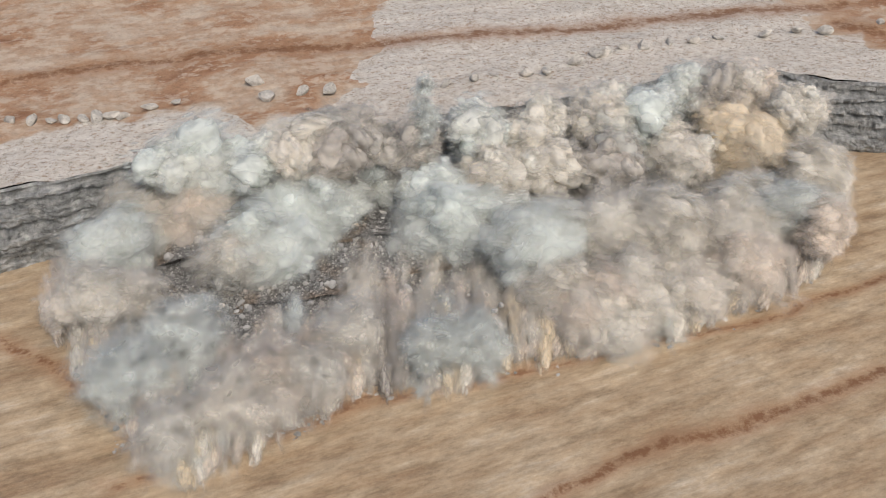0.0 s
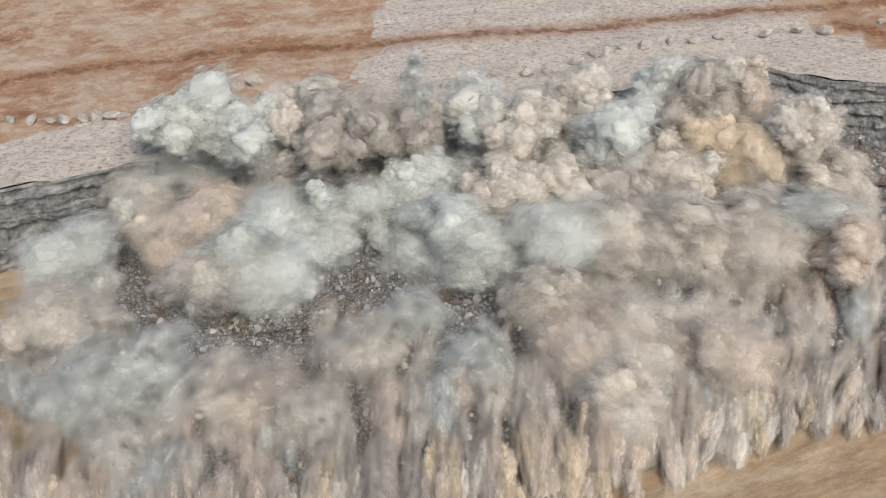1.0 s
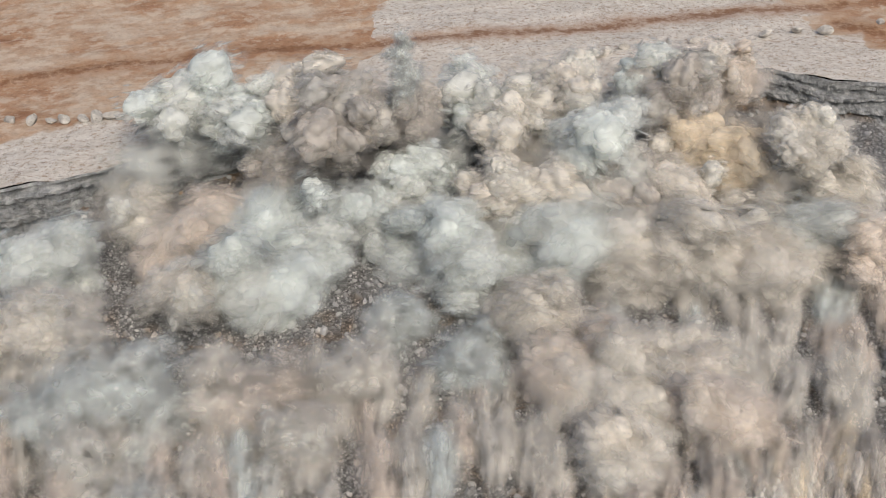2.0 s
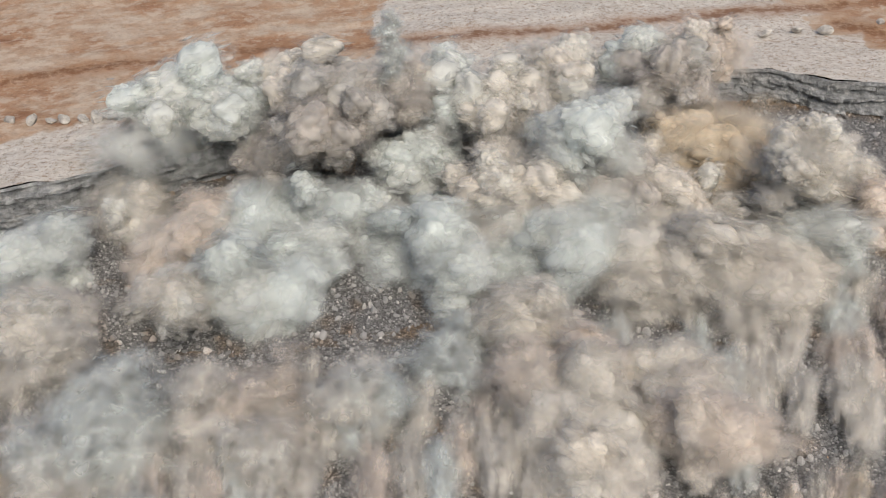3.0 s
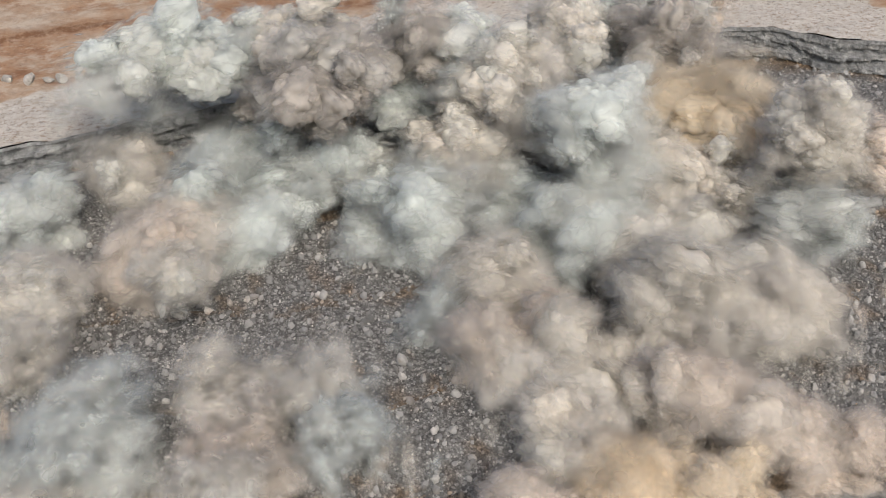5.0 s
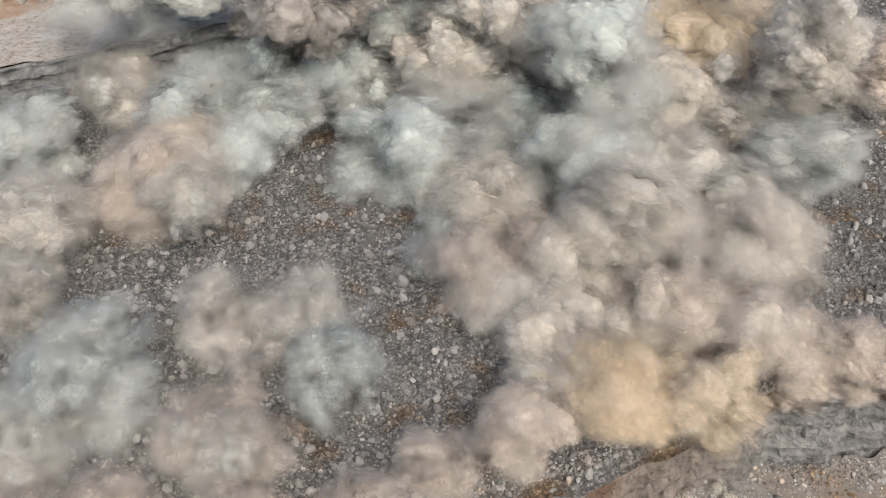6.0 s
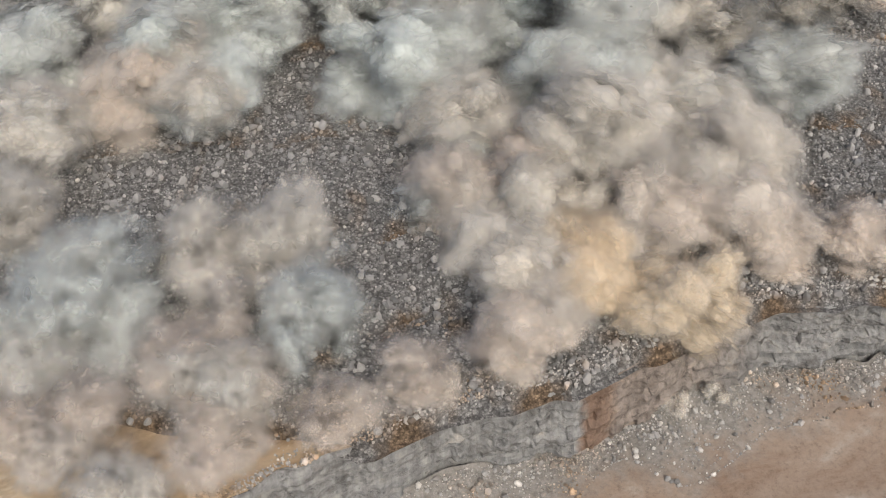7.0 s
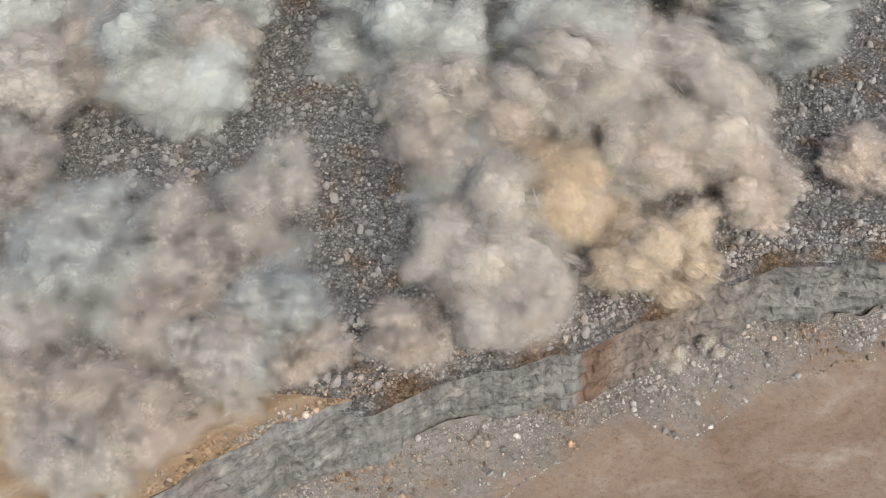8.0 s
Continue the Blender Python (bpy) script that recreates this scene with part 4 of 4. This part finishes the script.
plume("rose", 3.3, [(0, -0.2, 60.4, -7.3), (2.6, -0.2, 60.4, -7.3), (4.4, 0.3, 61.2, -1.0), (5.5, -0.2, 60.4, 3.0), (6.5, -1.9, 60.0, 3.0), (8, -3.5, 59.0, 3.0)])
plume("rose", 3.0, [(0, -7.5, 56.6, -6.6), (2.6, -7.5, 56.6, -6.6), (4.4, -7.0, 57.4, -0.6), (5.5, -7.5, 56.6, 3.0), (6.5, -9.2, 55.4, 3.0), (8, -13.8, 57.7, 3.0)])
plume("rose", 3.8, [(0, -16.9, 53.6, -8.3), (2.6, -16.9, 53.6, -8.3), (4.4, -16.4, 54.4, -1.6), (5.5, -16.9, 53.6, 3.0), (6.5, -19.3, 52.9, 3.0), (8, -26.5, 50.0, 3.0)])
plume("rose", 3.7, [(0, -29.8, 52.4, -8.1), (2.6, -29.8, 52.4, -8.1), (4.4, -29.3, 53.2, -1.4), (5.5, -29.8, 52.4, 3.0), (6.5, -34.3, 52.9, 3.0), (8, -34.5, 49.4, 3.0)])
plume("rose", 3.5, [(0, -35.7, 53.6, -7.6), (2.6, -35.7, 53.6, -7.6), (4.4, -35.2, 54.4, -1.2), (5.5, -35.7, 53.6, 3.0), (6.5, -39.2, 53.5, 3.0), (8, -39.7, 53.1, 3.0)])
plume("beige", 3.2, [(0, -21.4, 45.9, -7.0), (2.6, -21.4, 45.9, -7.0), (4.4, -20.9, 46.7, -0.8), (5.5, -21.4, 45.9, 3.0), (6.5, -25.2, 46.6, 3.0), (8, -30.4, 44.8, 3.0)])
plume("white", 4.6, [(0, 9.5, 121.0, 6.0), (0.6, 9.8, 116.0, 6.5), (1.5, 10.0, 112.0, 7.0), (3.5, 8.6, 111.0, 8.0), (5.5, 8.2, 112.0, 9.0), (8, 5.5, 112.5, 9.5)])
plume("beige", 4.4, [(0, 45.0, 128.0, 6.0), (0.6, 44.5, 124.0, 6.5), (1.5, 44.0, 121.0, 7.0), (3.5, 41.5, 117.0, 8.0), (5.5, 38.5, 111.0, 9.0), (8, 35.5, 110.0, 9.5)])
plume("white", 2.6, [(0, -2.6, 132.0, 21.0), (0.6, -3.6, 132.4, 23.0), (1.5, -4.7, 129.7, 26.0), (3.5, -7.8, 134.4, 29.0), (5.5, -7.2, 131.3, 31.0), (8, -6.9, 139.1, 32.0)], heads=0, thin=6)
plume("white", 2.2, [(0, -2.6, 129.9, 18.0), (0.6, -3.5, 130.3, 20.0), (1.5, -4.7, 127.9, 23.0), (3.5, -7.8, 132.4, 26.0), (5.5, -7.2, 129.9, 28.0), (8, -7.0, 138.7, 29.0)], heads=0, thin=6)
plume("white", 1.9, [(0, -2.6, 133.1, 24.0), (0.6, -3.5, 133.4, 26.0), (1.5, -4.7, 130.5, 29.0), (3.5, -7.8, 135.2, 32.0), (5.5, -7.1, 131.5, 34.0), (8, -6.7, 138.1, 35.0)], heads=0, thin=6)
plume("beige", 1.3, [(0, 25.2, 64.7, -18.0), (4.4, 25.2, 64.7, -16.0), (5.5, 25.8, 65.1, -11.5), (8, 25.2, 64.7, -9.5)], heads=3, thin=3)
plume("beige", 0.9, [(0, 28.8, 66.6, -18.0), (4.4, 28.8, 66.6, -16.0), (5.5, 29.4, 67.0, -11.5), (8, 28.8, 66.6, -9.5)], heads=3, thin=3)
plume("beige", 0.8, [(0, 30.8, 65.9, -18.0), (4.4, 30.8, 65.9, -16.0), (5.5, 31.4, 66.3, -11.5), (8, 30.8, 65.9, -9.5)], heads=3, thin=3)


def jets():
    """Fingers of dust along the front of the throw, which run down the bench and over its brink."""
    r = random.Random(5)
    for n in range(104):
        x = -52 + 116 * (n + r.uniform(-0.4, 0.4)) / 104
        y0, y1 = float(front(x)), float(toe(x))
        turn = max(-40, min(40, -x * 0.5)) + r.uniform(-8, 8)
        set_back = r.uniform(-2.5, 1.5)
        colour = r.choice(["beige", "tan", "rose", "rose", "beige", "umber"])
        top = tagged(new("dust_jet"), f"{WORDS[colour]} finger of dust and stone racing over the bench floor", "dust cloud", "dust fingers at the front of the throw")
        fan = (x - 5) * 0.16
        rows = []
        for t, q in THROW[:-1]:
            far = 1 - q
            rows.append((t, pose(x + fan * far, y0 + set_back + (y1 - 4 - y0) * far, 1.2 + 0.5 * far)))
        end = rows[-1][1].translation
        rows.append((3.3, pose(end.x, end.y - 4, -10)))
        rows.append((3.9, pose(end.x, end.y - 4, -19)))
        rows.append((8.0, pose(end.x, end.y - 4, -19)))
        MOVES.append((top, rows))
        for k in range(4):
            solid = k in (0, 2)
            ob = new("puff" if solid else "haze", r.choice(CRISP if solid else HAZE))
            tagged(ob, kind="stuff").parent = top
            tone = r.uniform(0.8, 1.0)
            ob.color = (*[min(0.85, c * tone) for c in DUST[colour]], 1)
            long = r.uniform(2.4, 4.0)
            size = (r.uniform(0.7, 1.2), long * 0.8, r.uniform(0.7, 1.2)) if solid else (r.uniform(0.8, 1.4), long * 1.2, 1.4)
            ob.matrix_basis = pose(r.uniform(-1.3, 1.3), 2.2 + k * 1.7 + r.uniform(-0.6, 0.6), 0.2 + k * 0.75, 16 + r.uniform(0, 14), r.uniform(-15, 15), turn + r.uniform(-7, 7)) @ Matrix.Diagonal((*size, 1))


def curtains():
    """Thin streaked dust that trails behind the front and sinks back on the broken rock."""
    r = random.Random(9)
    for n in range(64):
        x = -50 + 112 * (n + r.uniform(-0.4, 0.4)) / 64
        y0, y1 = float(front(x)), float(toe(x))
        colour = r.choice(["beige", "beige", "rose", "white"])
        top = tagged(new("dust_veil"), f"thin streaked veil of {WORDS[colour]} dust over sliding rock", "dust cloud", "veils of dust behind the front")
        set_back, fan = r.uniform(4, 26), (x - 5) * 0.14
        rows = [(t, pose(x + fan * (1 - q), y0 + set_back + (y1 - y0) * 0.8 * (1 - q), 2.6 + 1.0 * (1 - q))) for t, q in THROW[:-1]]
        end = rows[-1][1].translation
        rows += [(4.5, pose(end.x, end.y, 1.0)), (8.0, pose(end.x, end.y, -2.5))]
        MOVES.append((top, rows))
        for k in range(2):
            ob = new("haze", r.choice(HAZE))
            tagged(ob, kind="stuff").parent = top
            ob.color = (*DUST[colour], 1)
            ob.matrix_basis = pose(r.uniform(-2, 2), r.uniform(-4, 4), k * 0.6, 8, r.uniform(-15, 15), -x * 0.4 + r.uniform(-8, 8)) @ Matrix.Diagonal((r.uniform(1.4, 2.4), r.uniform(4, 6.5), r.uniform(1.4, 2.2), 1))


curtains()
jets()


def flying():
    """Stones thrown ahead of the dust, which land on the broken rock."""
    r = random.Random(21)
    for n in range(26):
        x = r.uniform(-40, 56)
        y0 = float(front(x)) + r.uniform(2, 26)
        land = max(float(toe(x)) + 6, y0 - r.uniform(16, 30))
        dx, up, when = (x - 5) * 0.12, r.uniform(1.5, 5.0), r.uniform(1.3, 2.0)
        size = r.uniform(0.3, 0.6)
        ob = new("flying_stone", STONE_MESH[n % 10])
        ob.scale = (size, size, size)
        tagged(ob, "grey stone thrown up by the blast", "stone", "stones thrown by the blast")
        z0, z1 = 5.0, float(rubble_height(np.array([x + dx]), np.array([land]))[0]) + 0.25 * size
        spin = r.uniform(-60, 60)
        rows = []
        for k in (0, 0.25, 0.5, 0.75, 1):
            rows.append((round(k * when, 2), pose(x + dx * k, y0 + (land - y0) * k, z0 + (z1 - z0) * k + up * 4 * k * (1 - k), spin * k * 2, spin * k, 40 * n)))
        rows.append((8.0, rows[-1][1]))
        MOVES.append((ob, rows))


flying()


def motions():
    for thing, rows in MOVES:
        walk(thing, rows)


motions()
